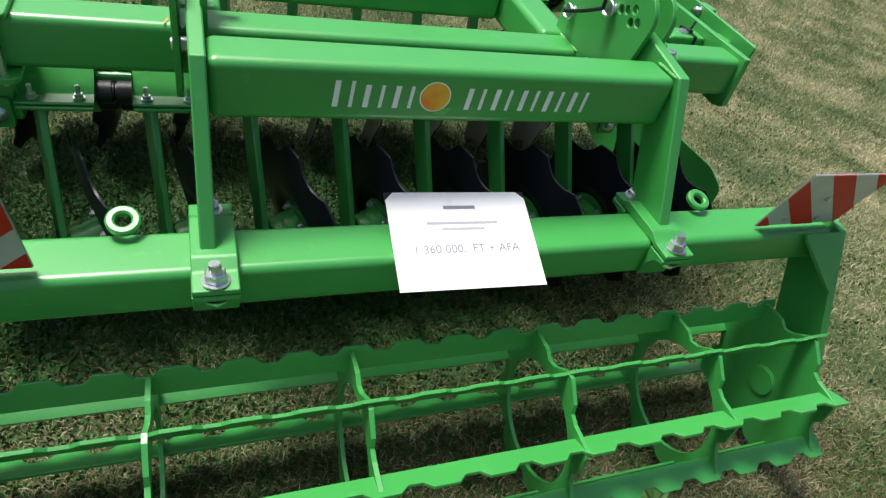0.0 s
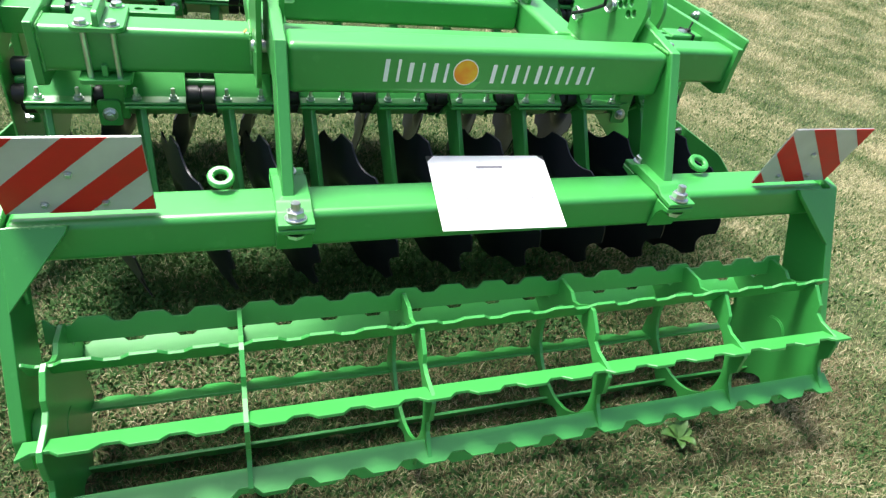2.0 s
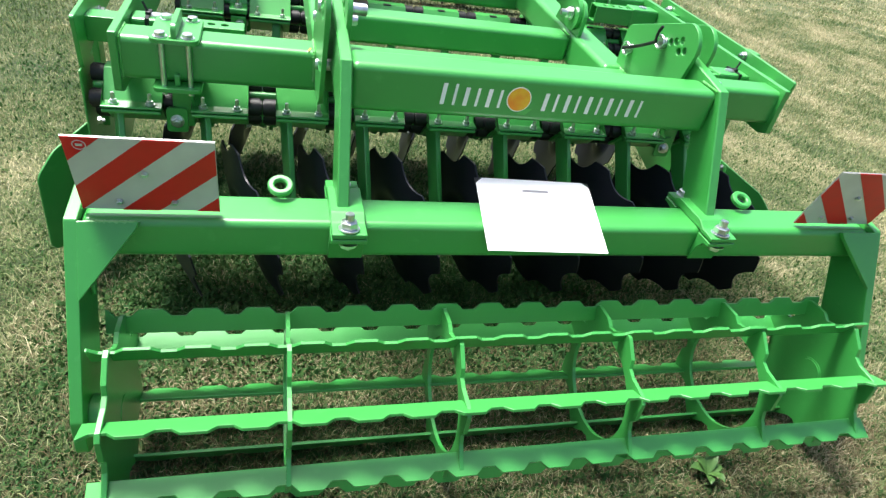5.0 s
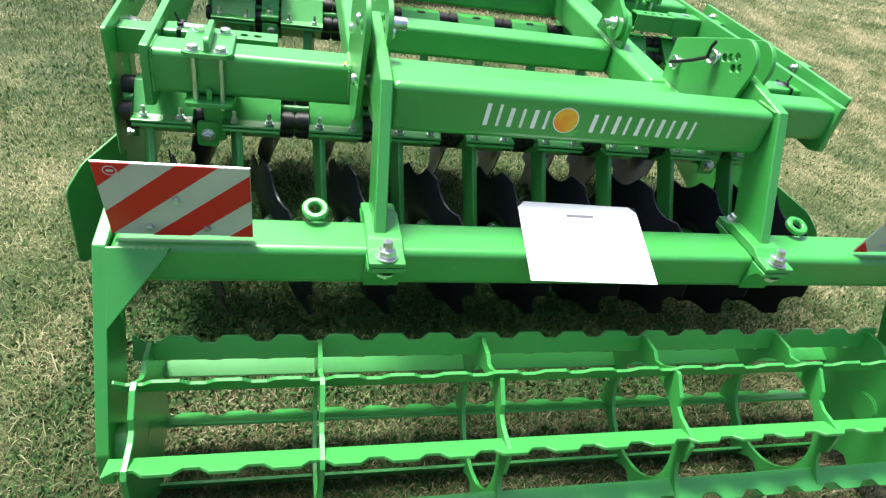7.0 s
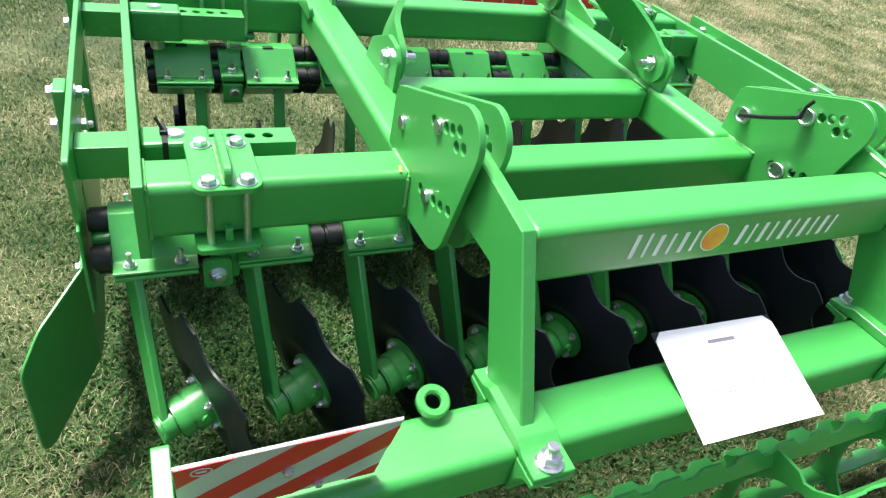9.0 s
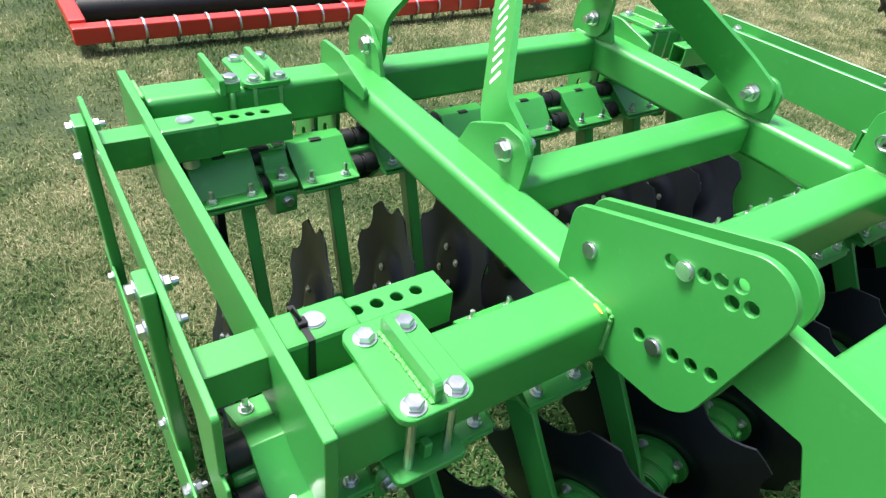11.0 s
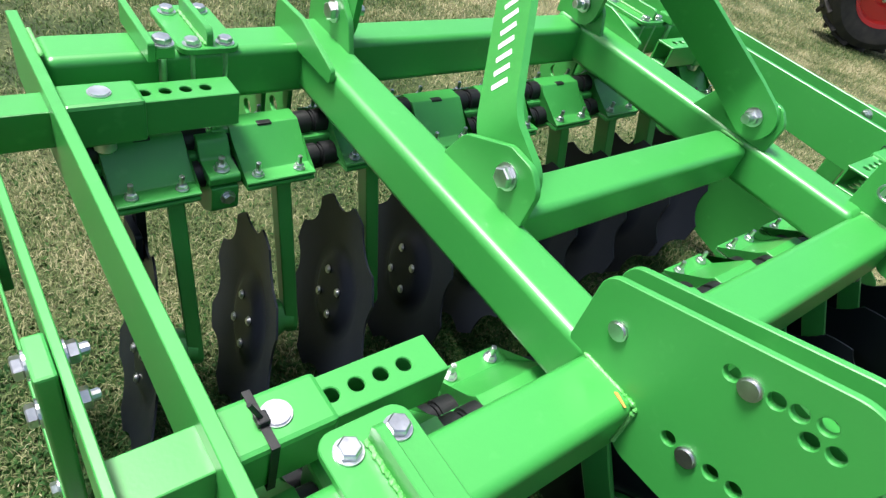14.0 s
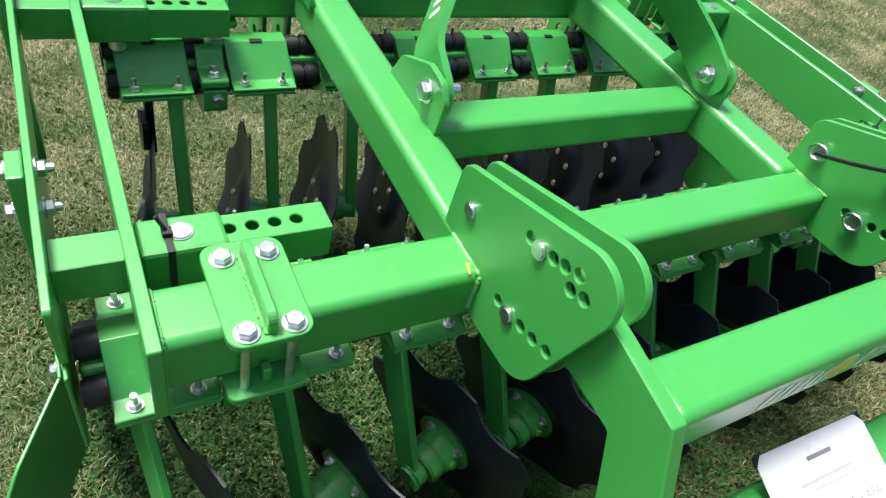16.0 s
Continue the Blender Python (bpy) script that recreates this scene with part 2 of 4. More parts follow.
        r3.color_ramp.elements[0].color, r3.color_ramp.elements[1].color = (0.35, 0.4, 0.3, 1), (1.25, 1.2, 1.1, 1)
        l.new(t2.outputs["Fac"], r3.inputs["Fac"])
        l.new(r3.outputs["Color"], mx.inputs["B"])
        l.new(mx.outputs["Result"], b.inputs["Base Color"])
    return m


TURF = grass_colour("turf", False, [(0.34, (0.030, 0.052, 0.018)), (0.50, (0.056, 0.080, 0.030)), (0.64, (0.105, 0.125, 0.056)), (0.82, (0.20, 0.19, 0.110))])
BLADE = grass_colour("grass_blades", True, [(0.26, (0.042, 0.100, 0.022)), (0.45, (0.105, 0.166, 0.056)), (0.60, (0.240, 0.262, 0.124)), (0.80, (0.50, 0.455, 0.29))])
LEAF = grass_colour("clover_leaves", True, [(0.30, (0.022, 0.075, 0.018)), (0.50, (0.036, 0.105, 0.026)), (0.70, (0.060, 0.140, 0.036)), (0.92, (0.12, 0.17, 0.06))])
STRAW = grass_colour("dry_straw", True, [(0.25, (0.22, 0.22, 0.12)), (0.45, (0.30, 0.29, 0.17)), (0.60, (0.38, 0.36, 0.23)), (0.80, (0.44, 0.41, 0.28))])
THATCH = grass_colour("brown_thatch", True, [(0.25, (0.075, 0.066, 0.030)), (0.45, (0.115, 0.098, 0.047)), (0.60, (0.165, 0.135, 0.070)), (0.80, (0.24, 0.19, 0.11))])
tagged(part("ground", bm, TURF, smooth=True), "mown grass ground with dry straw-coloured patches", "ground", kind="structure")


def blades(name, count, x0, x1, y0, y1, low, high, wide, label, seed, mat=None, patch=9.0, lean0=0.2):
    """Loose short blades over a stretch of the ground, as one mesh."""
    rng = np.random.default_rng(seed)
    x, y = rng.uniform(x0, x1, count), rng.uniform(y0, y1, count)
    keep = np.array([noise.noise((a * 1.3, b * 1.3, patch)) * 0.8 + 0.72 for a, b in zip(x, y)]) > rng.uniform(0, 1, count)
    edge = np.minimum(np.minimum(x - x0, x1 - x), np.minimum(y - y0, y1 - y)) / 0.45
    keep &= edge > rng.uniform(0, 1, count)
    x, y = x[keep], y[keep]
    k = len(x)
    z = np.array([ground_height(a, b) for a, b in zip(x, y)]) - 0.004
    a, lean, hgt, w = rng.uniform(0, 6.283, k), rng.uniform(lean0, 1.5, k), rng.uniform(low, high, k), wide * rng.uniform(0.6, 1.4, k)
    dx, dy = np.cos(a), np.sin(a)
    tw = rng.uniform(-0.8, 0.8, k)
    sx, sy = -np.sin(a + tw) * w / 2, np.cos(a + tw) * w / 2
    mid, tip = hgt * np.sin(lean) * 0.45, hgt * np.sin(lean) * 1.0
    zm, zt = z + hgt * 0.55 * np.cos(lean * 0.6) + 0.003, z + hgt * np.cos(lean) * 0.85 + 0.005
    v = np.stack([np.stack([x - sx, y - sy, z], 1), np.stack([x + sx, y + sy, z], 1), np.stack([x + dx * mid + sx * 0.8, y + dy * mid + sy * 0.8, zm], 1), np.stack([x + dx * mid - sx * 0.8, y + dy * mid - sy * 0.8, zm], 1), np.stack([x + dx * tip, y + dy * tip, zt], 1)], 1).reshape(-1, 3)
    me = bpy.data.meshes.new(name)
    q = np.arange(k)[:, None] * 5
    loops = np.concatenate([q + [0, 1, 2, 3], q + [3, 2, 4]], 1).ravel()
    me.vertices.add(len(v))
    me.vertices.foreach_set("co", v.ravel())
    me.loops.add(len(loops))
    me.loops.foreach_set("vertex_index", loops.astype(np.int32))
    me.polygons.add(2 * k)
    starts = (np.arange(k)[:, None] * 7 + [0, 4]).ravel()
    me.polygons.foreach_set("loop_start", starts.astype(np.int32))
    me.update(calc_edges=True)
    me.materials.append(mat or BLADE)
    return tagged(new(name, me), label, "grass", kind="stuff")


blades("grass", 560000, -2.5, 3.1, -1.25, 3.1, 0.011, 0.038, 0.0030, "short mown grass blades, green mixed with dry straw", 3, None, 9.0, 0.45)
blades("clover", 125000, -1.45, 1.6, -1.1, 1.8, 0.008, 0.027, 0.0105, "dense patch of small dark clover leaves", 11, LEAF, 2.0)
# extra clover: its dark leaves also stand in for shade under the gangs
blades("clover", 100000, -1.35, 0.6, 0.05, 1.45, 0.014, 0.040, 0.0115, "taller dark clover under the disc gangs", 31, LEAF, 2.6)
blades("clover", 45000, -2.4, 3.1, -1.2, 3.0, 0.010, 0.030, 0.010, "scattered small clover leaves between the grass", 12, LEAF, 2.0)
blades("dry_grass", 14000, -2.3, 3.0, -1.0, 3.0, 0.020, 0.055, 0.0022, "loose dry straw lying on the turf", 8, STRAW, 5.0, 1.25)
blades("grass", 130000, 2.65, 6.5, -0.7, 3.1, 0.015, 0.040, 0.005, "short mown grass blades beside the machine, green and straw", 5)
blades("grass", 220000, -3.2, 6.6, 2.65, 5.8, 0.015, 0.045, 0.0055, "short mown grass blades farther off, green and straw", 4)
blades("grass", 110000, 5.9, 13.0, -1.0, 6.4, 0.018, 0.050, 0.009, "short mown grass far beside the machine, green and straw", 6)
blades("grass", 130000, -5.0, 13.0, 5.3, 11.5, 0.018, 0.050, 0.011, "short mown grass far behind the machine, green and straw", 7)

blades("cut_grass", 1700, -2.1, -1.15, -0.35, 1.0, 0.04, 0.11, 0.0024, "loose long cut grass strands lying on the turf", 15, BLADE, 7.0, 1.15)
blades("dry_grass", 120000, -1.5, 1.7, -0.85, 0.75, 0.012, 0.036, 0.0026, "short dry brown thatch between the clover", 19, THATCH, 4.0, 0.9)

# broad-leaved weeds
LEAVES = material("weed_leaf", (0.085, 0.19, 0.040), 0.5, 0, 0, 0.4, 25, 0.3, 90, second=(0.05, 0.13, 0.03))
weed_rng = random.Random(21)
for wx, wy, size in ((0.585, -0.345, 0.07),):
    weed = tagged(new("weed"), "low broad-leaved green weed growing in the turf", "plant")
    weed.matrix_basis = pose(wx, wy, ground_height(wx, wy), 0, 0, weed_rng.uniform(0, 360))
    for k in range(6):
        bm = bmesh.new()
        ln, up, rows = size * weed_rng.uniform(0.7, 1.15), weed_rng.uniform(0.25, 0.9), []
        for i in range(6):
            f = i / 5
            w = ln * 0.27 * math.sin(math.pi * min(0.98, 0.08 + 0.9 * f)) ** 0.8
            c = Vector((ln * f, 0, 0.012 + ln * up * math.sin(f * 2.0) * 0.8))
            rows.append([bm.verts.new(c + Vector((0, e * w, abs(e) * w * 0.35 - 0.0006 * d))) for d in (0, 1) for e in (-1, 0, 1)])
        for r0, r1 in zip(rows, rows[1:]):
            for i, j in ((0, 1), (1, 2), (4, 3), (5, 4)):
                bm.faces.new((r0[i], r0[j], r1[j], r1[i]))
        leaf = part("leaf", bm, LEAVES, weed, smooth=True)
        leaf.matrix_basis = pose(0, 0, 0, 0, 0, 60 * k + weed_rng.uniform(-18, 18))

# ---- main frame of the harrow ----
RZ0, RZ1 = 0.718, 0.838
add("rear_crossbeam", box(-1.08, 1.08, 0.562, 0.672, RZ0, RZ1, 0.019, seg=5), smooth="soft")
add("front_crossbeam", box(-1.06, 1.06, 1.603, 1.713, 0.742, 0.862, 0.019, seg=5), smooth="soft")
for x0, x1 in ((-0.552, -0.447), (0.408, 0.513)):
    bm = box(x0, x1, 0.660, 1.722, 0.728, 0.845, 0.019, seg=5)
    for v in bm.verts:
        v.co.z += 0.027 * (v.co.y - 0.66)
    add("longitudinal_beam", bm, smooth="soft")
    xo = x0 - 0.010 if x0 < 0 else x1 - 0.002
    add("end_cheek", plate(rounded([(1.455, 0.846), (1.455, 0.880), (1.60, 0.925), (1.725, 0.925), (1.725, 0.850)], [0.012, 0.014, 0.03, 0.025, 0.002]), xo, xo + 0.012))
add("middle_crossbeam", box(-0.447, 0.408, 0.955, 1.063, 0.742, 0.841, 0.018, seg=5), smooth="soft")
for s in (-1, 1):
    add("side_plate", plate(rounded([(0.545, 0.852), (0.545, 0.69), (0.585, 0.675), (1.80, 0.73), (1.80, 0.868)], [0.004, 0.01, 0.02, 0.02, 0.004]), s * 1.062, s * 1.082))

# pivot plates that carry the roller arms
PIV = rounded([(0.705, 0.843), (0.701, 0.976), (0.281, 1.115), (0.386, 0.744), (0.556, 0.736), (0.592, 0.790), (0.694, 0.815)], [0.01, 0.035, 0.062, 0.080, 0.045, 0.05, 0.01], 14)
HOLES = [(y, z, 0.011) for y, z in ((0.498, 0.993), (0.443, 1.006), (0.418, 1.015), (0.390, 1.027), (0.392, 0.995), (0.365, 1.005), (0.504, 0.838), (0.439, 0.850), (0.407, 0.858), (0.374, 0.869))]
PINS = ((0.643, 0.915), (0.471, 0.995), (0.472, 0.839))
for x0 in (-0.550, -0.499, 0.472, 0.523):
    add("pivot_plate", plate(PIV, x0, x0 + 0.013, HOLES), smooth=True)
for x0, d in ((-0.550, -1), (0.472, -1)):
    for y, z in PINS:
        add("pivot_pin", rod((x0 - 0.007, y, z), (x0 + 0.12, y, z), 0.0160, 20, 0.003), ZINC, label="zinc-plated pivot pin", smooth=True)

# ---- roller arms, logo beam, roller beam ----
for s in (-1, 1):
    x0, x1 = (-0.523, -0.495) if s < 0 else (0.490, 0.519)
    add("roller_arm", plate(rounded([(0.010, 0.645), (0.173, 0.966), (0.30, 0.988), (0.50, 1.02), (0.53, 0.85), (0.36, 0.856), (0.236, 0.851), (0.126, 0.60)], [0.002, 0.005, 0.02, 0.03, 0.03, 0.02, 0.01, 0.002]), x0, x1, r=0.003))
add("logo_beam", box(-0.497, 0.491, 0.174, 0.278, 0.841, 0.960, 0.019, seg=5), smooth="soft")
add("roller_beam", box(-1.061, 1.064, -0.012, 0.110, 0.544, 0.643, 0.019, seg=5), smooth="soft")

# legs of the roller frame, gussets, eyes, clamps
LEG = rounded([(0.135, 0.672), (-0.018, 0.650), (-0.235, 0.260), (-0.245, 0.165), (-0.150, 0.125), (-0.085, 0.180), (0.060, 0.50), (0.145, 0.61)], [0.01, 0.01, 0.03, 0.03, 0.04, 0.03, 0.05, 0.02])
for s in (-1, 1):
    xi = 1.061 if s < 0 else 1.064
    leg = add("roller_leg", plate(LEG, s * xi, s * (xi + 0.026)))
    gus = plate([(s * (xi + 0.002), 0.0), (s * (xi - 0.118), 0.0), (s * (xi - 0.112), -0.016), (s * (xi + 0.002), -0.172)], -0.003, 0.011, plane="y")
    bmesh.ops.transform(gus, matrix=Matrix.Translation((0, -0.018, 0.645)) @ Matrix.Rotation(radians(-29.6), 4, "X"), verts=gus.verts)
    add("gusset", gus, parent=leg)
    cx = -0.650 if s < 0 else 0.665
    eye = plate(arc(0, 0, 0.0300, 0, 348, 29), -0.008, 0.008, [(0, 0, 0.0145)], plane="y", r=0.0035)
    bmesh.ops.transform(eye, matrix=pose(cx, 0.108, 0.669, -70), verts=eye.verts)
    add("lifting_eye", eye, smooth=True)
    # clamp of the arm on the beam
    cx = s * 0.500
    sad = [(-0.068, 0.6515), (-0.022, 0.654), (0.004, 0.668), (0.113, 0.668), (0.134, 0.656), (0.170, 0.6535), (0.170, 0.6405), (0.1115, 0.6405), (0.1115, 0.6435), (-0.0135, 0.6435), (-0.0135, 0.6395), (-0.068, 0.6395)]
    clamp = add("arm_clamp", plate(rounded(sad, [0.003, 0.02, 0.02, 0.01, 0.01, 0.003, 0.003, 0, 0, 0, 0, 0.003], 4), cx - 0.040, cx + 0.040, r=0.002))
    jaw = [(-0.068, 0.637), (-0.068, 0.625), (-0.046, 0.621), (-0.030, 0.600), (-0.017, 0.548), (-0.0125, 0.548), (-0.0125, 0.637)]
    add("clamp_jaw", plate(rounded(jaw, [0.003, 0.003, 0.012, 0.02, 0.003, 0, 0], 4), cx - 0.041, cx + 0.041, r=0.002), parent=clamp)
    add("clamp_jaw", plate([(0.170, 0.638), (0.170, 0.626), (0.136, 0.620), (0.115, 0.548), (0.1105, 0.548), (0.1105, 0.638)], cx - 0.041, cx + 0.041, r=0.002), parent=clamp)
    add("clamp_bolt", bolt((cx, -0.044, 0.6525), (0, 0.1, 1), 0.020, 0.018, 0.011, 0.022), ZINC, clamp, "zinc-plated clamp bolt")
    add("clamp_bolt", bolt((cx, -0.044, 0.619), (0, 0, -1), 0.020, 0.013), ZINC, clamp, "zinc-plated clamp bolt")
    add("clamp_bolt", bolt((cx, 0.150, 0.654), (0, 0, 1), 0.018, 0.015, 0.009, 0.012), ZINC, clamp, "zinc-plated clamp bolt")

# ---- cage roller ----
RC, RR = Vector((0, -0.170, 0.219)), 0.234


def polar(r, a):
    """A place in the roller's cross-section: r from its axle, a degrees from straight up towards the rear."""
    return (RC.y - r * math.sin(radians(a)), RC.z + r * math.cos(radians(a)))


def star(r_out, n, phase):
    pts = []
    for k in range(n):
        a = phase + 360 / n * k
        pts += [polar(r_out, a - 2), polar(r_out, a + 3), polar(r_out - 0.024, a + 17), polar(r_out - 0.044, a + 22), polar(r_out - 0.040, a + 30)]
    return pts


roller = add("roller_axle", rod((-1.062, RC.y, RC.z), (-0.993, RC.y, RC.z), 0.045, 24, 0.004), smooth=True)
add("roller_axle", rod((0.955, RC.y, RC.z), (1.065, RC.y, RC.z), 0.045, 24, 0.004), smooth=True)
PH = 7.7
for x in (-1.007, 0.962):
    add("end_disc", plate(star(RR - 0.012, 8, PH), x, x + 0.012), parent=roller)
inner = [polar(0.150, 12 * i) for i in range(30)]


def ring(x):
    bm = bmesh.new()
    loops = [star(RR - 0.012, 8, PH), inner]
    edges = []
    for lp in loops:
        vs = [bm.verts.new((x, a, b)) for a, b in lp]
        edges += [bm.edges.new((vs[i], vs[(i + 1) % len(vs)])) for i in range(len(vs))]
    bmesh.ops.triangle_fill(bm, use_beauty=True, use_dissolve=False, edges=edges)
    ret = bmesh.ops.extrude_face_region(bm, geom=bm.faces[:])
    bmesh.ops.translate(bm, vec=(0.010, 0, 0), verts=[g for g in ret["geom"] if isinstance(g, bmesh.types.BMVert)])
    return bm


for x in (-0.631, -0.230, 0.226, 0.643):
    add("roller_ring", ring(x - 0.005), parent=roller)

# toothed flat bars, set aslant between the discs
n_teeth, x_start, x_end = 17, -1.038, 1.004
pitch = (x_end - x_start) / n_teeth
top = []
for i in range(n_teeth):
    a = x_start + i * pitch
    top += [(a + pitch * 0.03, 0.0), (a + pitch * 0.18, -0.017), (a + pitch * 0.44, -0.017), (a + pitch * 0.59, 0.0)]
strip = [(x_start, -0.058), (x_end, -0.058), (x_end, 0.0)] + top[::-1] + [(x_start, 0.0)]
first = None
for k in range(8):
    a = PH + 45 * k
    y, z = polar(RR, a)
    m = Matrix.Translation((0, y, z)) @ Matrix.Rotation(radians(a + 16.3), 4, "X")
    if first is None:
        first = add("toothed_bar", plate(strip, -0.004, 0.004, plane="y", r=0.001), parent=roller)
        first.matrix_basis = m
    else:
        again(first, m, roller)

# ---- warning signs ----


def warning_sign(x0, x1, flip):
    """A sheet with slanting red and white bands, leaning slightly, and its three screws."""
    w, h = x1 - x0, 0.207
    m = Matrix.Translation(((x0 + x1) / 2, 0.018, 0.6535)) @ Matrix.Rotation(radians(15.9), 4, "X")
    sign = add("warning_sign", plate([(-w / 2, 0), (w / 2, 0), (w / 2, h), (-w / 2, h)], 0.0, 0.003, plane="y", r=0), SIGNBACK, label="red and white striped warning board")
    sign.matrix_basis = m
    for kind, mat in (("white_field", SIGN_WHITE), ("red_band", SIGN_RED)):
        if kind == "white_field":
            bm = plate([(-w / 2 + 0.001, 0.001), (w / 2 - 0.001, 0.001), (w / 2 - 0.001, h - 0.001), (-w / 2 + 0.001, h - 0.001)], -0.0012, -0.0002, plane="y", r=0)
            add(kind, bm, mat, sign, "white reflective field")
            continue
        for k in range(-2, 4):
            # a slanting band clipped to the sheet
            c0 = -w / 2 + w * (0.281 + 0.546 * k)
            c1 = c0 + w * 0.269
            sl = 0.79 * w / h
            poly = [(c0, 0.0), (c1, 0.0), (c1 + sl * h, h), (c0 + sl * h, h)]
            for side, lim in ((1, -w / 2 + 0.001), (-1, w / 2 - 0.001)):
                outp = []
                for i, p in enumerate(poly):
                    q = poly[(i + 1) % len(poly)]
                    ip, iq = side * (p[0] - lim) >= 0, side * (q[0] - lim) >= 0
                    if ip:
                        outp.append(p)
                    if ip != iq:
                        f = (lim - p[0]) / (q[0] - p[0])
                        outp.append((lim, p[1] + f * (q[1] - p[1])))
                poly = outp
                if len(poly) < 3:
                    break
            if len(poly) < 3:
                continue
            poly = [((-1 if flip else 1) * a, b) for a, b in poly]
            add("red_band", plate(poly, -0.0024, -0.0014, plane="y", r=0), SIGN_RED, sign, "red reflective band")
    if not flip:
        seal = bmesh.new()
        pts = [(-w / 2 + 0.030 + 0.0115 * math.cos(2 * math.pi * i / 20), h - 0.020 + 0.0115 * math.sin(2 * math.pi * i / 20)) for i in range(20)]
        for i in range(20):
            (a, b), (c, d) = pts[i], pts[(i + 1) % 20]
            rod((a, -0.0027, b), (c, -0.0027, d), 0.0009, 4, 0, seal)
        box(-w / 2 + 0.024, -w / 2 + 0.036, -0.0030, -0.0025, h - 0.023, h - 0.017, 0, seal)
        add("round_mark", seal, SIGN_WHITE, sign, "small white round mark")
    for a, b in ((-w * 0.225, 0.028), (w * 0.17, 0.028), (-w * 0.01, 0.113)):
        add("screw", bolt((a, -0.0024, b), (0, -1, 0), 0.006, 0.005), ZINC, sign, "zinc-plated screw")
    return sign


warning_sign(-1.056, -0.781, False)
warning_sign(0.793, 1.068, True)

# ---- gangs of discs ----
DISC_R = 0.262


def notched_disc():
    """A dished disc with eight shallow notches in its rim; it bulges along +x."""
    bm = bmesh.new()
    n, rings = 96, [0.0, 0.05, 0.07, 0.08, 0.09, 0.10, 0.11, 0.125, 0.14, 0.17, 0.20, 0.24, DISC_R]
    def dish(r):
        if r >= DISC_R:
            return 0.0
        slope = 0.024 * min(1.0, (DISC_R - r) / (DISC_R - 0.125))
        f = min(1.0, max(0.0, (0.125 - r) / 0.055))
        return slope - 0.017 * f * f * (3 - 2 * f)
    rows = []
    for side in (0, 1):
        prev = None
        for r in rings:
            if r == 0:
                row = [bm.verts.new((dish(0) + side * 0.005, 0, 0))]
            else:
                row = []
                for i in range(n):
                    a = 2 * math.pi * i / n
                    q = r
                    if r > 0.2:
                        f = (i % 12) / 12
                        dip = max(0.0, math.cos((f - 0.5) * math.pi / 0.62)) if abs(f - 0.5) < 0.31 else 0.0
                        q = r - 0.036 * dip ** 0.6 * (r - 0.2) / (DISC_R - 0.2)
                    row.append(bm.verts.new((dish(q) + side * 0.005, q * math.cos(a), q * math.sin(a))))
            if prev is not None:
                for i in range(n):
                    j = (i + 1) % n
                    if len(prev) == 1:
                        bm.faces.new((prev[0], row[i], row[j]))
                    else:
                        bm.faces.new((prev[i], row[i], row[j], prev[j]))
            prev = row
        rows.append(prev)
    for i in range(n):
        j = (i + 1) % n
        bm.faces.new((rows[0][i], rows[1][i], rows[1][j], rows[0][j]))
    return bm


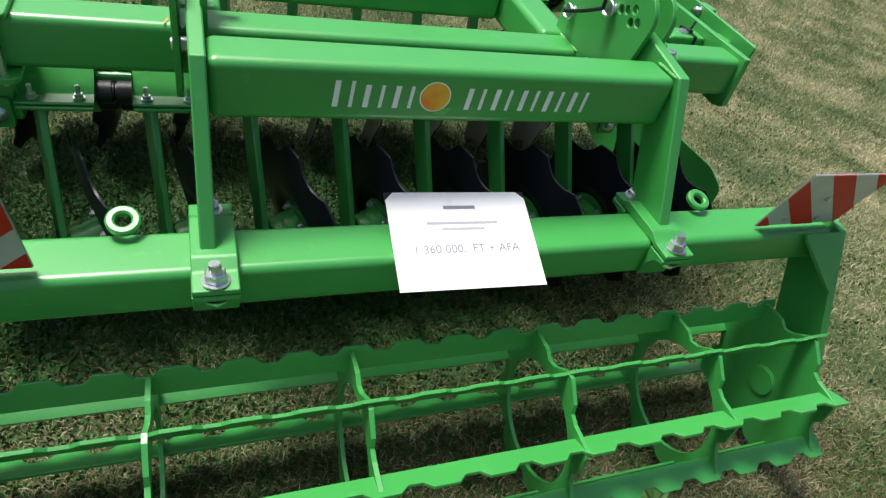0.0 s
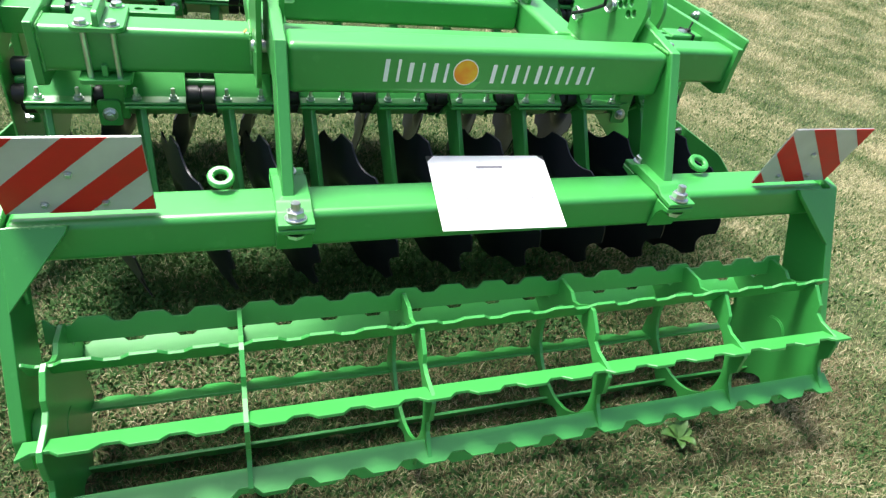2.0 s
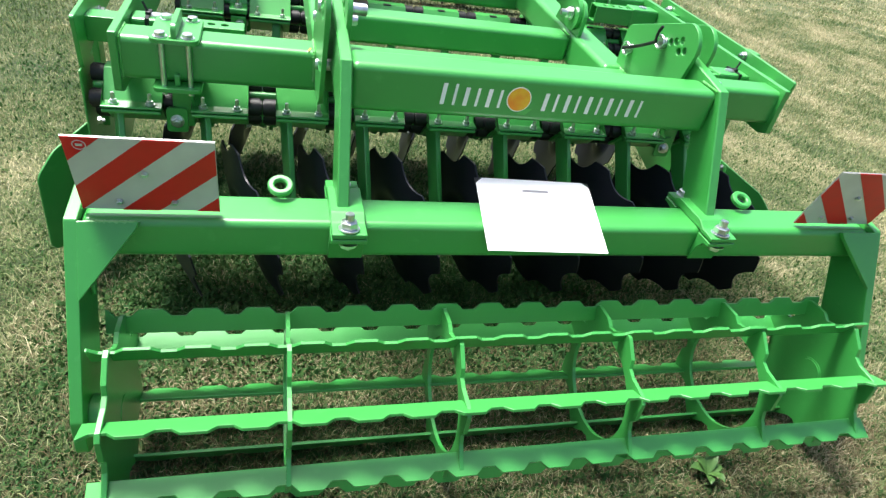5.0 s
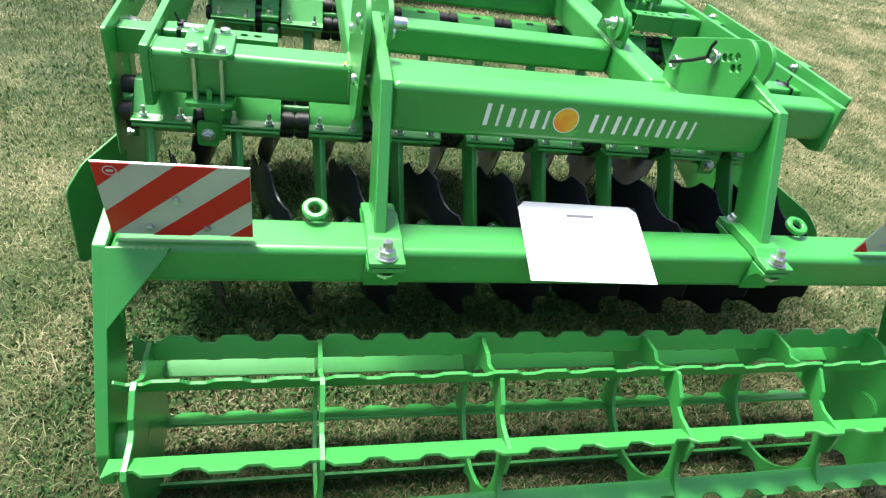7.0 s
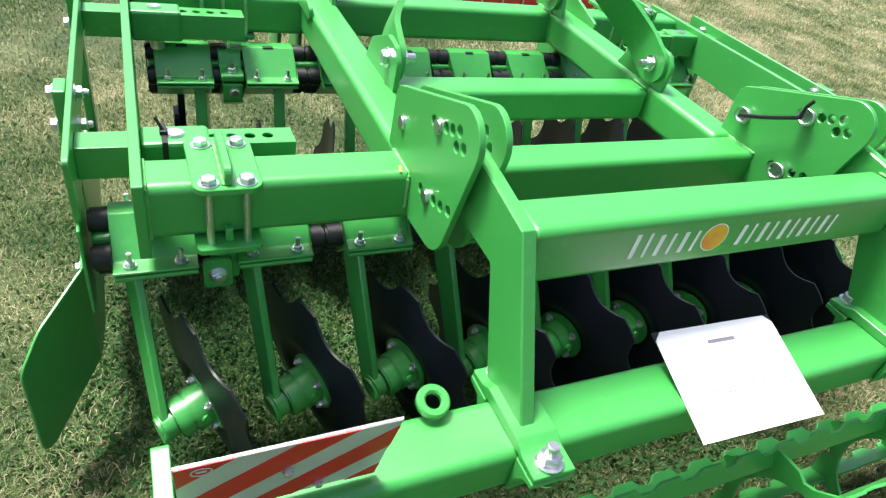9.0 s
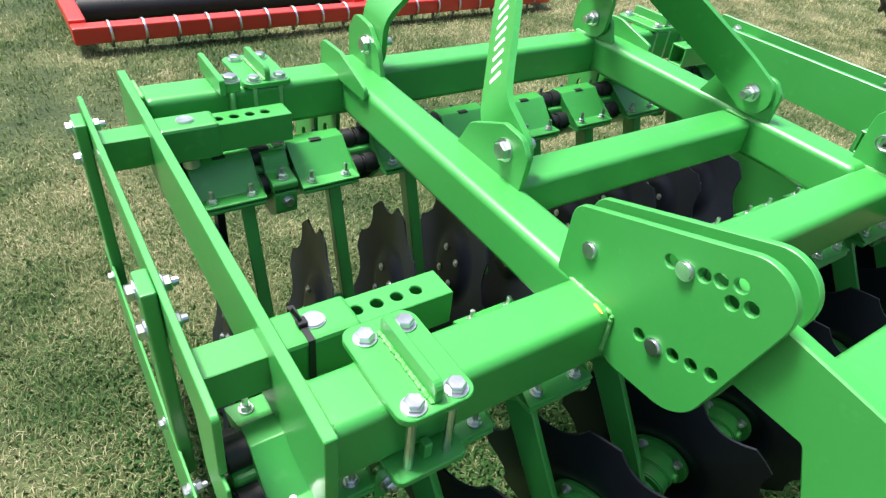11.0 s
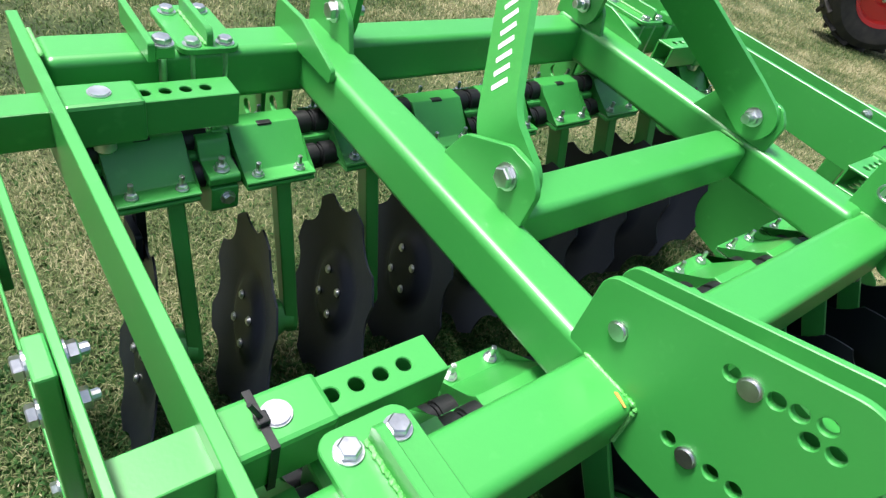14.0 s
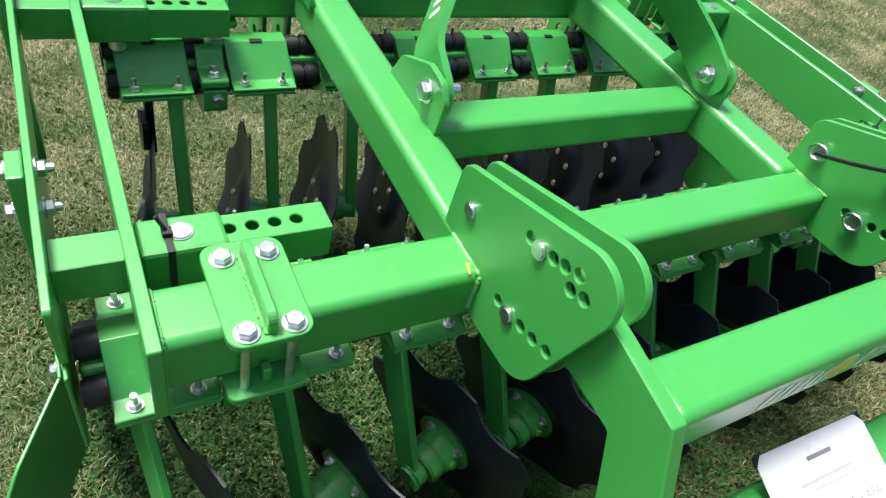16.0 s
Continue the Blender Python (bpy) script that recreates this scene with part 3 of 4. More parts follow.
def gang(name, first_x, count, y, z, side, back, drop, reach, thin=0.009, nudge=0.0, yaw=19.5):
    """A tube with a row of rubber-sprung trailing arms. side: where the discs stand from their arms; back, drop: the disc's rim behind the tube and its height."""
    tube = add(name, box(first_x - 0.115, first_x + 0.24 * (count - 1) + 0.115, y - 0.040, y + 0.040, z - 0.040, z + 0.040, 0.008))
    hv, t = 0.082, 0.007
    things = []

    def keep(nm, bm, mat, m, label="", smooth=False):
        o = add(nm, bm, mat, tube, label, smooth)
        o.matrix_basis = m
        things.append((o, m))

    here = pose(first_x, y, z)
    prof = [(-0.130, 0.010), (-0.090, 0.010), (-0.022, hv), (0.022, hv), (0.090, 0.010), (0.130, 0.010), (0.130, 0.010 - t), (0.087, 0.010 - t), (0.020, hv - t), (-0.020, hv - t), (-0.087, 0.010 - t), (-0.130, 0.010 - t)]
    keep("clamp_cover", plate(rounded(prof, 0.005, 2), -0.080, 0.080, r=0.001), GREEN, here)
    low = [(-0.130, -0.001), (-0.090, -0.001), (-0.025, -0.062), (0.025, -0.062), (0.090, -0.001), (0.130, -0.001), (0.130, -0.012), (0.092, -0.012), (0.028, -0.074), (-0.028, -0.074), (-0.092, -0.012), (-0.130, -0.012)]
    # no opening is cut: a black block stands for the slot's dark inside
    keep("dark_notch_block", box(-0.017, 0.017, -0.026, -0.010, hv - 0.006, hv + 0.0015, 0.003), RUBBER, here, "black block standing for the dark inside of a ridge slot")
    keep("clamp_base", plate(rounded(low, 0.004, 2), -0.078, 0.078, r=0.001), GREEN, here)
    for bx in (-0.048, 0.048):
        for by in (-0.108, 0.108):
            keep("flange_bolt", bolt((bx, by, 0.011), (0, 0, 1), 0.0105, 0.009, 0.0055, 0.024), ZINC, here, "zinc-plated flange bolt")
    for ry, rz in ((0.0, 0.054), (-0.056, 0.0), (0.056, 0.0), (0.0, -0.054)):
        keep("rubber_cord", rod((-0.1185, ry, rz), (0.1185, ry, rz), 0.028, 16, 0.005), RUBBER, here, "black rubber cord", True)
    # disc, hub and arm
    rim = Matrix.Translation((first_x + side * reach, y - back, drop)) @ pose(0, 0, 0, 0, -10.6 * side, yaw * side)
    keep("notched_disc", notched_disc(), BLACK, rim @ Matrix.Diagonal((-side, 1, 1, 1)), "black painted notched concave disc", True)
    hubm = rim @ Matrix.Translation((-side * 0.0125, 0, 0))
    f = -side
    hb = rod((0, 0, 0), (f * 0.012, 0, 0), 0.074, 32, 0.002)
    rod((f * 0.008, 0, 0), (f * 0.052, 0, 0), 0.052, 28, 0.003, hb)
    rod((f * 0.048, 0, 0), (f * 0.056, 0, 0), 0.046, 28, 0, hb)
    rod((f * 0.054, 0, 0), (f * 0.086, 0, 0), 0.049, 28, 0.004, hb)
    rod((f * 0.082, 0, 0), (f * 0.122, 0, 0), 0.034, 24, 0.008, hb)
    rod((f * 0.106, 0, -0.02), (f * 0.106, 0, -0.052), 0.008, 8, 0.001, hb)
    rod((f * 0.032, -0.048, 0.012), (f * 0.032, -0.057, 0.015), 0.010, 12, 0.001, hb)
    keep("hub", hb, GREEN, hubm, smooth=True)
    for q in range(4):
        aa = radians(90 * q + 48)
        c = Vector((0, 0.060 * math.cos(aa), 0.060 * math.sin(aa)))
        keep("disc_bolt", rod(c + Vector((side * 0.004, 0, 0)), c + Vector((side * 0.0145, 0, 0)), 0.0120, 14, 0.004), ZINC, hubm, "zinc-plated disc bolt", True)
        keep("disc_nut", bolt(c + Vector((f * 0.011, 0, 0)), (f, 0, 0), 0.0095, 0.009, 0.005, 0.008), ZINC, hubm, "zinc-plated disc nut")
    foot = hubm @ Vector((f * 0.114, 0, 0))
    top = Vector((first_x - side * (0.050 if side > 0 else 0.032), y - 0.045, z - 0.010))
    foot = Vector((foot.x, foot.y, foot.z))
    d = (foot - top).normalized()
    a = bmesh.new()
    turn = Matrix.Rotation(radians(yaw * side), 3, "Z")
    rings = []
    for p, ww, dd in ((top, thin, 0.036), (top.lerp(foot, 0.55), thin, 0.034), (foot + d * 0.005, thin, 0.030), (foot + d * 0.024, thin * 0.8, 0.022)):
        rings.append([a.verts.new(p + turn @ Vector((sx * ww, sy * dd, 0))) for sx, sy in ((-1, -1), (1, -1), (1, 1), (-1, 1))])
    for r0, r1 in zip(rings, rings[1:]):
        for i in range(4):
            a.faces.new((r0[i], r0[(i + 1) % 4], r1[(i + 1) % 4], r1[i]))
    a.faces.new(rings[0])
    a.faces.new(rings[-1])
    bmesh.ops.bevel(a, geom=[e for e in a.edges], offset=0.003, segments=1, affect="EDGES")
    keep("disc_arm", a, GREEN, Matrix.Identity(4))
    for k in range(1, count):
        for o, m in things:
            again(o, Matrix.Translation((0.24 * k, 0, 0)) @ m, tube)
    # the cover at the end sits a little farther out
    for o, m in things:
        if o.name.split(".")[0] in ("clamp_cover", "dark_notch_block", "clamp_base", "flange_bolt"):
            o.matrix_basis = Matrix.Translation((nudge, 0, 0)) @ m
    return tube


gang("rear_gang_tube", -1.057, 9, 0.722, 0.612, 1, 0.207, 0.298, 0.092)
gang("front_gang_tube", -0.914, 9, 1.538, 0.650, -1, 0.161, 0.272, 0.098, 0.017, -0.016, 12.0)
# split bearing block on the front tube
SPLIT = add("tube_block", plate(rounded([(1.425, 0.656), (1.425, 0.676), (1.480, 0.684), (1.500, 0.724), (1.570, 0.724), (1.640, 0.662), (1.640, 0.656)], [0.004, 0.008, 0.01, 0.02, 0.03, 0.01, 0.002]), -0.828, -0.762))
add("block_half", plate(rounded([(1.425, 0.648), (1.425, 0.588), (1.470, 0.560), (1.600, 0.560), (1.640, 0.60), (1.640, 0.648)], [0.004, 0.02, 0.02, 0.02, 0.02, 0.002]), -0.824, -0.766), parent=SPLIT)
add("block_bolt", bolt((-0.795, 1.449, 0.6785), (0, -0.05, 1), 0.013, 0.012, 0.007, 0.020), ZINC, SPLIT, "zinc-plated block bolt")
add("block_bolt", bolt((-0.790, 1.425, 0.622), (0, -1, 0), 0.013, 0.009), ZINC, SPLIT, "zinc-plated block bolt")
stay = bmesh.new()
merge(stay, plate(rounded([(1.515, 0.640), (1.515, 0.400), (1.530, 0.392), (1.552, 0.400), (1.552, 0.640)], 0.006, 3), -0.952, -0.932))
merge(stay, plate(rounded([(1.470, 0.520), (1.480, 0.440), (1.530, 0.400), (1.556, 0.430), (1.556, 0.520)], 0.012, 3), -0.968, -0.9525))
add("parking_stay", stay, BLACK, label="black painted flat stay")
# ---- clamps that hold the gangs on the crossbeams ----


def beam_clamp(x, y0, y1, ztop, zbot, low_y):
    c = add("beam_clamp", plate(rounded([(x - 0.062, y0 - 0.042), (x + 0.062, y0 - 0.042), (x + 0.062, y1 + 0.052), (x - 0.064, y1 + 0.052)], 0.024), ztop + 0.001, ztop + 0.014, plane="z"))
    add("clamp_rib", plate(rounded([(y0 - 0.030, ztop + 0.014), (y1 + 0.022, ztop + 0.014), (y1 + 0.022, ztop + 0.050), (y0 - 0.030, ztop + 0.050)], [0.001, 0.001, 0.012, 0.024]), x - 0.007, x + 0.007), parent=c)
    rib_weld = bmesh.new()
    for i in range(46):
        yy = y0 - 0.026 + (y1 - y0 + 0.044) * i / 45
        bmesh.ops.create_icosphere(rib_weld, subdivisions=1, radius=0.0048 + 0.0012 * math.sin(i * 2.3), matrix=Matrix.Translation((x - 0.0085 + 0.0010 * math.sin(i * 1.1), yy, ztop + 0.0155)))
    add("rib_weld", rib_weld, WELD, c, "lightly painted weld bead", True)
    add("clamp_foot", plate(rounded([(x - 0.062, y0 - 0.042), (x + 0.062, y0 - 0.042), (x + 0.062, y1 + 0.028), (x - 0.062, y1 + 0.028)], 0.014), zbot - 0.014, zbot - 0.001, plane="z"), parent=c)
    add("clamp_lug", plate(rounded([(y0 - 0.022, zbot - 0.001), (y0 - 0.004, zbot - 0.001), (y0 - 0.004, zbot + 0.030), (y0 - 0.022, zbot + 0.030)], 0.004), x - 0.007, x + 0.007), parent=c)
    for dx in (-0.034, 0.034):
        for yy in (y0 - 0.020, y1 + 0.018):
            add("clamp_bolt", bolt((x + dx, yy, ztop + 0.014), (0, 0, 1), 0.015, 0.011), ZINC, c, "zinc-plated clamp bolt")
            add("clamp_bolt_shank", rod((x + dx, yy, ztop), (x + dx, yy, zbot - 0.026), 0.0075, 10, 0.001), ZINC, c, "zinc-plated bolt shank", True)
    # hinge block below
    add("hinge_block", box(x - 0.030, x + 0.030, low_y - 0.075, low_y + 0.075, zbot - 0.165, zbot - 0.012, 0.008), parent=c)
    add("hinge_plate", plate(rounded([(x - 0.048, zbot - 0.176), (x + 0.012, zbot - 0.176), (x + 0.012, zbot - 0.100), (x - 0.048, zbot - 0.100)], 0.010, 3), low_y - 0.089, low_y - 0.077, plane="y"), parent=c)
    add("hinge_bolt", bolt((x - 0.018, low_y - 0.089, zbot - 0.140), (0, -1, 0), 0.016, 0.012, 0.008, 0.008), ZINC, c, "zinc-plated hinge bolt")
    return c


for x in (-0.920, 0.735):
    beam_clamp(x, 0.562, 0.667, RZ1, RZ0, 0.700)
for x in (-0.762, 0.762):
    beam_clamp(x, 1.628, 1.738, 0.862, 0.742, 1.590)
for s in (-1, 1):
    stay = add("stop_bracket", plate(rounded([(1.565, 0.864), (1.565, 0.905), (1.745, 0.912), (1.745, 0.864)], 0.006), s * 0.893, s * 0.879))
    add("stop_foot", box(*sorted((s * 0.879, s * 0.840)), 1.572, 1.640, 0.866, 0.892, 0.004), parent=stay)
    add("stop_bolt", bolt((s * 0.860, 1.588, 0.892), (0, 0, 1), 0.018, 0.013), ZINC, stay, "zinc-plated stop bolt")
    add("stop_bolt_shank", rod((s * 0.860, 1.588, 0.870), (s * 0.860, 1.588, 0.70), 0.008, 10, 0.001), ZINC, stay, "zinc-plated bolt shank", True)

# ---- telescopic side supports with pins ----
for s in (-1, 1):
    for y, zt in ((0.780, 0.828), (1.508, 0.846)):
        sl = add("support_sleeve", box(*sorted((s * 1.062, s * 0.927)), y - 0.040, y + 0.040, zt - 0.088, zt, 0.008))
        bm = bmesh.new()
        for z0, z1 in ((zt - 0.080, zt - 0.073), (zt - 0.015, zt - 0.008)):
            merge(bm, plate([(s * 1.180, y - 0.033), (s * 0.750, y - 0.033), (s * 0.750, y + 0.033), (s * 1.180, y + 0.033)], z0, z1, [(s * (0.806 + 0.038 * i), y, 0.0115) for i in range(4)], plane="z", r=0.0015))
        for y0, y1 in ((y - 0.0335, y - 0.0265), (y + 0.0265, y + 0.0335)):
            box(*sorted((s * 1.180, s * 0.750)), y0, y1, zt - 0.0795, zt - 0.0085, 0.0015, bm)
        add("telescopic_tube", bm, parent=sl)
        add("lock_pin", rod((s * 0.996, y, zt - 0.12), (s * 0.996, y, zt + 0.005), 0.020, 24, 0.0025), ZINC, sl, "zinc-plated locking pin", True)
        if y < 1:
            tie, tx = bmesh.new(), s * 1.016
            y0, y1, z0, z1 = y - 0.0425, y + 0.0425, zt - 0.0905, zt + 0.0025
            for by0, by1, bz0, bz1 in ((y0 - 0.0015, y0, z0, z1), (y1, y1 + 0.0015, z0, z1), (y0 - 0.0015, y1 + 0.0015, z1, z1 + 0.0018), (y0 - 0.0015, y1 + 0.0015, z0 - 0.0018, z0)):
                box(tx - 0.0055, tx + 0.0055, by0, by1, bz0, bz1, 0.0004, tie)
            box(tx - 0.008, tx + 0.008, y - 0.012, y + 0.006, z1, z1 + 0.010, 0.002, tie)
            tie_tail = Vector((tx + s * 0.014, y + 0.004, z1 + 0.034))
            rod((tx, y - 0.003, z1 + 0.006), tie_tail, 0.0035, 6, 0, tie)
            add("cable_tie", tie, RUBBER, sl, "black cable tie")
    # carrier rail of the side deflector
    rail = add("deflector_rail", plate(rounded([(0.645, 0.850), (0.665, 0.700), (0.690, 0.69), (0.93, 0.755), (1.66, 0.80), (1.66, 0.875), (0.93, 0.862)], [0.01, 0.02, 0.02, 0.1, 0.01, 0.01, 0.1]), s * 1.180, s * 1.192))
    for y in (0.945, 1.56):
        add("rail_block", box(*sorted((s * 1.193, s * 1.218)), y - 0.035, y + 0.035, 0.40, 0.862, 0.004), parent=rail)
        for dy, dz in ((0.012, 0.838), (-0.012, 0.775)):
            add("rail_bolt", bolt((s * 1.218, y + dy, dz), (s, 0, 0), 0.015, 0.012), ZINC, rail, "zinc-plated rail bolt")
            add("rail_bolt", bolt((s * 1.180, y + dy, dz), (-s, 0, 0), 0.015, 0.013, 0.008, 0.014), ZINC, rail, "zinc-plated rail bolt")
    # deflector: upright upper band and a lower part bent outwards
    up = [(0.800, 0.480), (0.800, 0.185), (1.03, 0.10), (1.64, 0.25), (1.64, 0.48)]
    shield = add("side_deflector", plate(rounded(up, [0.004, 0.004, 0.1, 0.08, 0.03]), s * 1.2135, s * 1.2195))
    pts = [(0.0, 0.480), (-0.165, 0.434), (-0.238, 0.375), (-0.242, 0.085), (-0.02, 0.176), (0.0, 0.185)]
    low = plate(rounded(pts, [0.004, 0.09, 0.05, 0.035, 0.02, 0.004]), -0.003, 0.003)
    bmesh.ops.transform(low, matrix=Matrix.Translation((s * 1.2165, 0.801, 0)) @ Matrix.Rotation(radians(s * 31), 4, "Z"), verts=low.verts)
    add("deflector_wing", low, parent=shield)
    add("deflector_stud", bolt((s * 1.2195, 0.838, 0.455), (s, 0, 0), 0.012, 0.010), ZINC, shield, "zinc-plated deflector bolt")
    add("deflector_stud", bolt((s * 1.2135, 0.838, 0.455), (-s, 0, 0), 0.012, 0.012, 0.006, 0.012), ZINC, shield, "zinc-plated deflector bolt")
    # upright guard plate over the ends of the rubber cords
    if s < 0:
        add("end_guard", plate(rounded([(0.640, 0.700), (0.640, 0.480), (0.690, 0.470), (0.800, 0.560), (0.800, 0.700)], [0.004, 0.02, 0.02, 0.03, 0.004]), s * 1.184, s * 1.190), parent=rail)
    shield.location.z = -0.065 if s > 0 else 0.0
    for y, z in ((1.035, 0.425), (1.56, 0.425)):
        add("deflector_bolt", bolt((s * 1.2195, y, z), (s, 0, 0), 0.012, 0.010), ZINC, shield, "zinc-plated deflector bolt")

# ---- headstock: lugs and straps up to the top link ----
LUG = rounded([(0.925, 0.850), (0.915, 0.930), (0.945, 0.965), (1.005, 0.972), (1.12, 0.925), (1.165, 0.850)], [0.005, 0.035, 0.03, 0.03, 0.04, 0.005])
FLUG = rounded([(1.535, 0.862), (1.560, 0.935), (1.615, 0.985), (1.70, 0.995), (1.735, 0.94), (1.735, 0.862)], [0.003, 0.05, 0.04, 0.04, 0.03, 0.003])
for x0, s in ((-0.463, -1), (0.423, 1)):
    for outline, y, z in ((LUG, 0.990, 0.918), (FLUG, 1.625, 0.930)):
        lugp = add("brace_lug", plate(outline, x0 - 0.007, x0 + 0.007))
        head, nut = (x0 + s * 0.007, x0 - s * 0.027)
        add("lug_bolt", bolt((head, y, z), (s, 0, 0), 0.021, 0.014), ZINC, lugp, "zinc-plated lug bolt")
        add("lug_nut", bolt((nut, y, z), (-s, 0, 0), 0.020, 0.016, 0.0125, 0.026), ZINC, lugp, "zinc-plated lug nut")


def strap(p, q, r, wide, thick):
    """A flat bar from the lug bolt p up to q and bent on to r, its lower end rounded."""
    p, q, r = Vector(p), Vector(q), Vector(r)
    d1, d2 = (q - p).normalized(), (r - q).normalized()
    n1, n2 = Vector((1, 0, 0)), (Vector((1, 0, 0)) - d2 * d2.x).normalized()
    h = wide / 2
    bm = bmesh.new()
    rings = []
    spots = [(p - d1 * h * math.cos(a), d1, n1, math.sin(a)) for a in [radians(k) for k in (6, 16, 28, 40, 52, 64, 77, 90)]]
    b0, b2 = q - d1 * 0.036, q + d2 * 0.046
    for i in range(9):
        f = i / 8
        spots.append((b0 * (1 - f) ** 2 + q * 2 * f * (1 - f) + b2 * f * f, d1.lerp(d2, f).normalized(), n1.lerp(n2, f).normalized(), 1.0))
    spots += [(r, d2, n2, 1.0), (r + d2 * h * 0.8, d2, n2, 0.55)]
    for c, d, n, k in spots:
        w = d.cross(n).normalized()
        rings.append([bm.verts.new(c + w * (sw * h * k) + n * (sn * thick / 2)) for sw, sn in ((-1, -1), (1, -1), (1, 1), (-1, 1))])
    for a, b in zip(rings, rings[1:]):
        for i in range(4):
            bm.faces.new((a[i], a[(i + 1) % 4], b[(i + 1) % 4], b[i]))
    bm.faces.new(rings[0])
    bm.faces.new(rings[-1])
    return bm


for x, s in ((-0.447, -1), (0.407, 1)):
    brace = add("headstock_brace", strap((x, 0.990, 0.918), (x + 0.004 * -s, 1.075, 0.968), (s * 0.08, 1.53, 1.352), 0.116, 0.016), smooth=True)
    add("headstock_post", strap((x, 1.625, 0.928), (x, 1.615, 1.02), (s * 0.06, 1.565, 1.400), 0.116, 0.016), smooth=True)
    if s < 0:
        a, b = Vector((x + 0.004, 1.075, 0.968)), Vector((-0.08, 1.53, 1.352))
        d = (b - a).normalized()
        n = (Vector((1, 0, 0)) - d * d.x).normalized()
        w = d.cross(n)
        for k in range(7):
            c = a + d * (0.095 + 0.060 * k) - n * 0.009
            lb = bmesh.new()
            for off in (-0.015, 0.015):
                q = [c + d * (off + e) + w * f for e, f in ((-0.006, -0.024), (0.006, -0.021), (0.006, 0.025), (-0.006, 0.022))]
                vs = [lb.verts.new(v) for v in q] + [lb.verts.new(v + n * 0.0008) for v in q]
                lb.faces.new(vs[:4])
                for i in range(4):
                    lb.faces.new((vs[i], vs[(i + 1) % 4], vs[4 + (i + 1) % 4], vs[4 + i]))
            add("decal_mark", lb, DECAL, brace, "white decal strokes")
add("top_link_pin", rod((-0.12, 1.545, 1.375), (0.12, 1.545, 1.375), 0.02, 20, 0.003), ZINC, label="zinc-plated top link pin", smooth=True)

for x0 in (-0.615, -0.545, 0.525, 0.595):
    add("link_bracket", plate(rounded([(1.66, 0.745), (1.66, 0.60), (1.70, 0.57), (1.80, 0.585), (1.815, 0.68), (1.77, 0.745)], [0.003, 0.03, 0.03, 0.04, 0.04, 0.003]), x0, x0 + 0.012, [(1.735, 0.635, 0.021), (1.785, 0.69, 0.012)]))

# ---- price card lying on the roller beam ----
card = tagged(new("price_card"), "white laminated price card lying aslant on the green beam", "sign")
card.matrix_basis = Matrix.Translation((-0.002, 0.026, 0.6545)) @ Matrix.Rotation(radians(-2), 4, "Z") @ Matrix.Rotation(radians(20), 4, "X")
part("card_sheet", plate([(-0.160, -0.114), (0.160, -0.114), (0.160, 0.096), (0.142, 0.114), (-0.142, 0.114), (-0.160, 0.096)], 0.0, 0.002, plane="z", r=0), WHITE, card)
for s in (-1, 1):
    part("corner_clip", plate([(s * 0.136, 0.1155), (s * 0.1615, 0.1155), (s * 0.1615, 0.092)], -0.003, -0.0004, plane="z", r=0), RUBBER, card, "small black corner clip")
for w, yy, hh, m in ((0.072, 0.076, 0.008, PRINT), (0.160, 0.038, 0.006, PRINT_PALE), (0.096, 0.024, 0.006, PRINT_PALE)):
    part("print_line", plate([(-w / 2, yy - hh / 2), (w / 2, yy - hh / 2), (w / 2, yy + hh / 2), (-w / 2, yy + hh / 2)], 0.0022, 0.0026, plane="z", r=0), m, card, "line of print")
txt = bpy.data.curves.new("price", "FONT")
txt.body, txt.size, txt.align_x, txt.extrude = "1 360 000,  FT + \u00c1FA", 0.0268, "CENTER", 0.0002
tob = bpy.data.objects.new("price", txt)
ptext = new("price_print", bpy.data.meshes.new_from_object(tob))
bpy.data.objects.remove(tob)
ptext.data.materials.clear()
ptext.data.materials.append(PRINT)
ptext.parent = card
ptext.location = (0.0, -0.032, 0.0026)
tagged(ptext, "printed price line")

# ---- decal on the logo beam: a round emblem between plain strokes ----
logo = add("decal", plate(arc(-0.075, 0.902, 0.030, 0, 350, 35), 0.1728, 0.1736, plane="y", r=0), YELLOW, label="round yellow and orange emblem")
add("emblem_rim", plate(arc(-0.075, 0.902, 0.0325, 0, 350, 35), 0.1732, 0.1738, plane="y", r=0), DECAL, logo, "white emblem rim")
add("emblem_leaf", plate([(-0.075, 0.864), (-0.050, 0.862), (-0.034, 0.880), (-0.054, 0.878)], 0.1723, 0.1727, plane="y", r=0), LEAFGREEN, logo, "green emblem leaf")
for k, (c, hh) in enumerate(((-0.258, 0.054), (-0.200, 0.047), (-0.141, 0.047), (0.010, 0.047), (0.070, 0.047), (0.131, 0.047), (0.190, 0.047), (0.250, 0.047))):
    lb = bmesh.new()
    for off, half in ((-0.0145, 0.0052), (0.0145, 0.0034)):
        x, z0, z1 = c + off, 0.876, 0.876 + hh
        merge(lb, plate([(x - half, z0), (x + half, z0), (x + half + 0.004, z1), (x - half + 0.004, z1)], 0.1728, 0.1736, plane="y", r=0))
    add("decal_mark", lb, DECAL, logo, "white decal strokes")

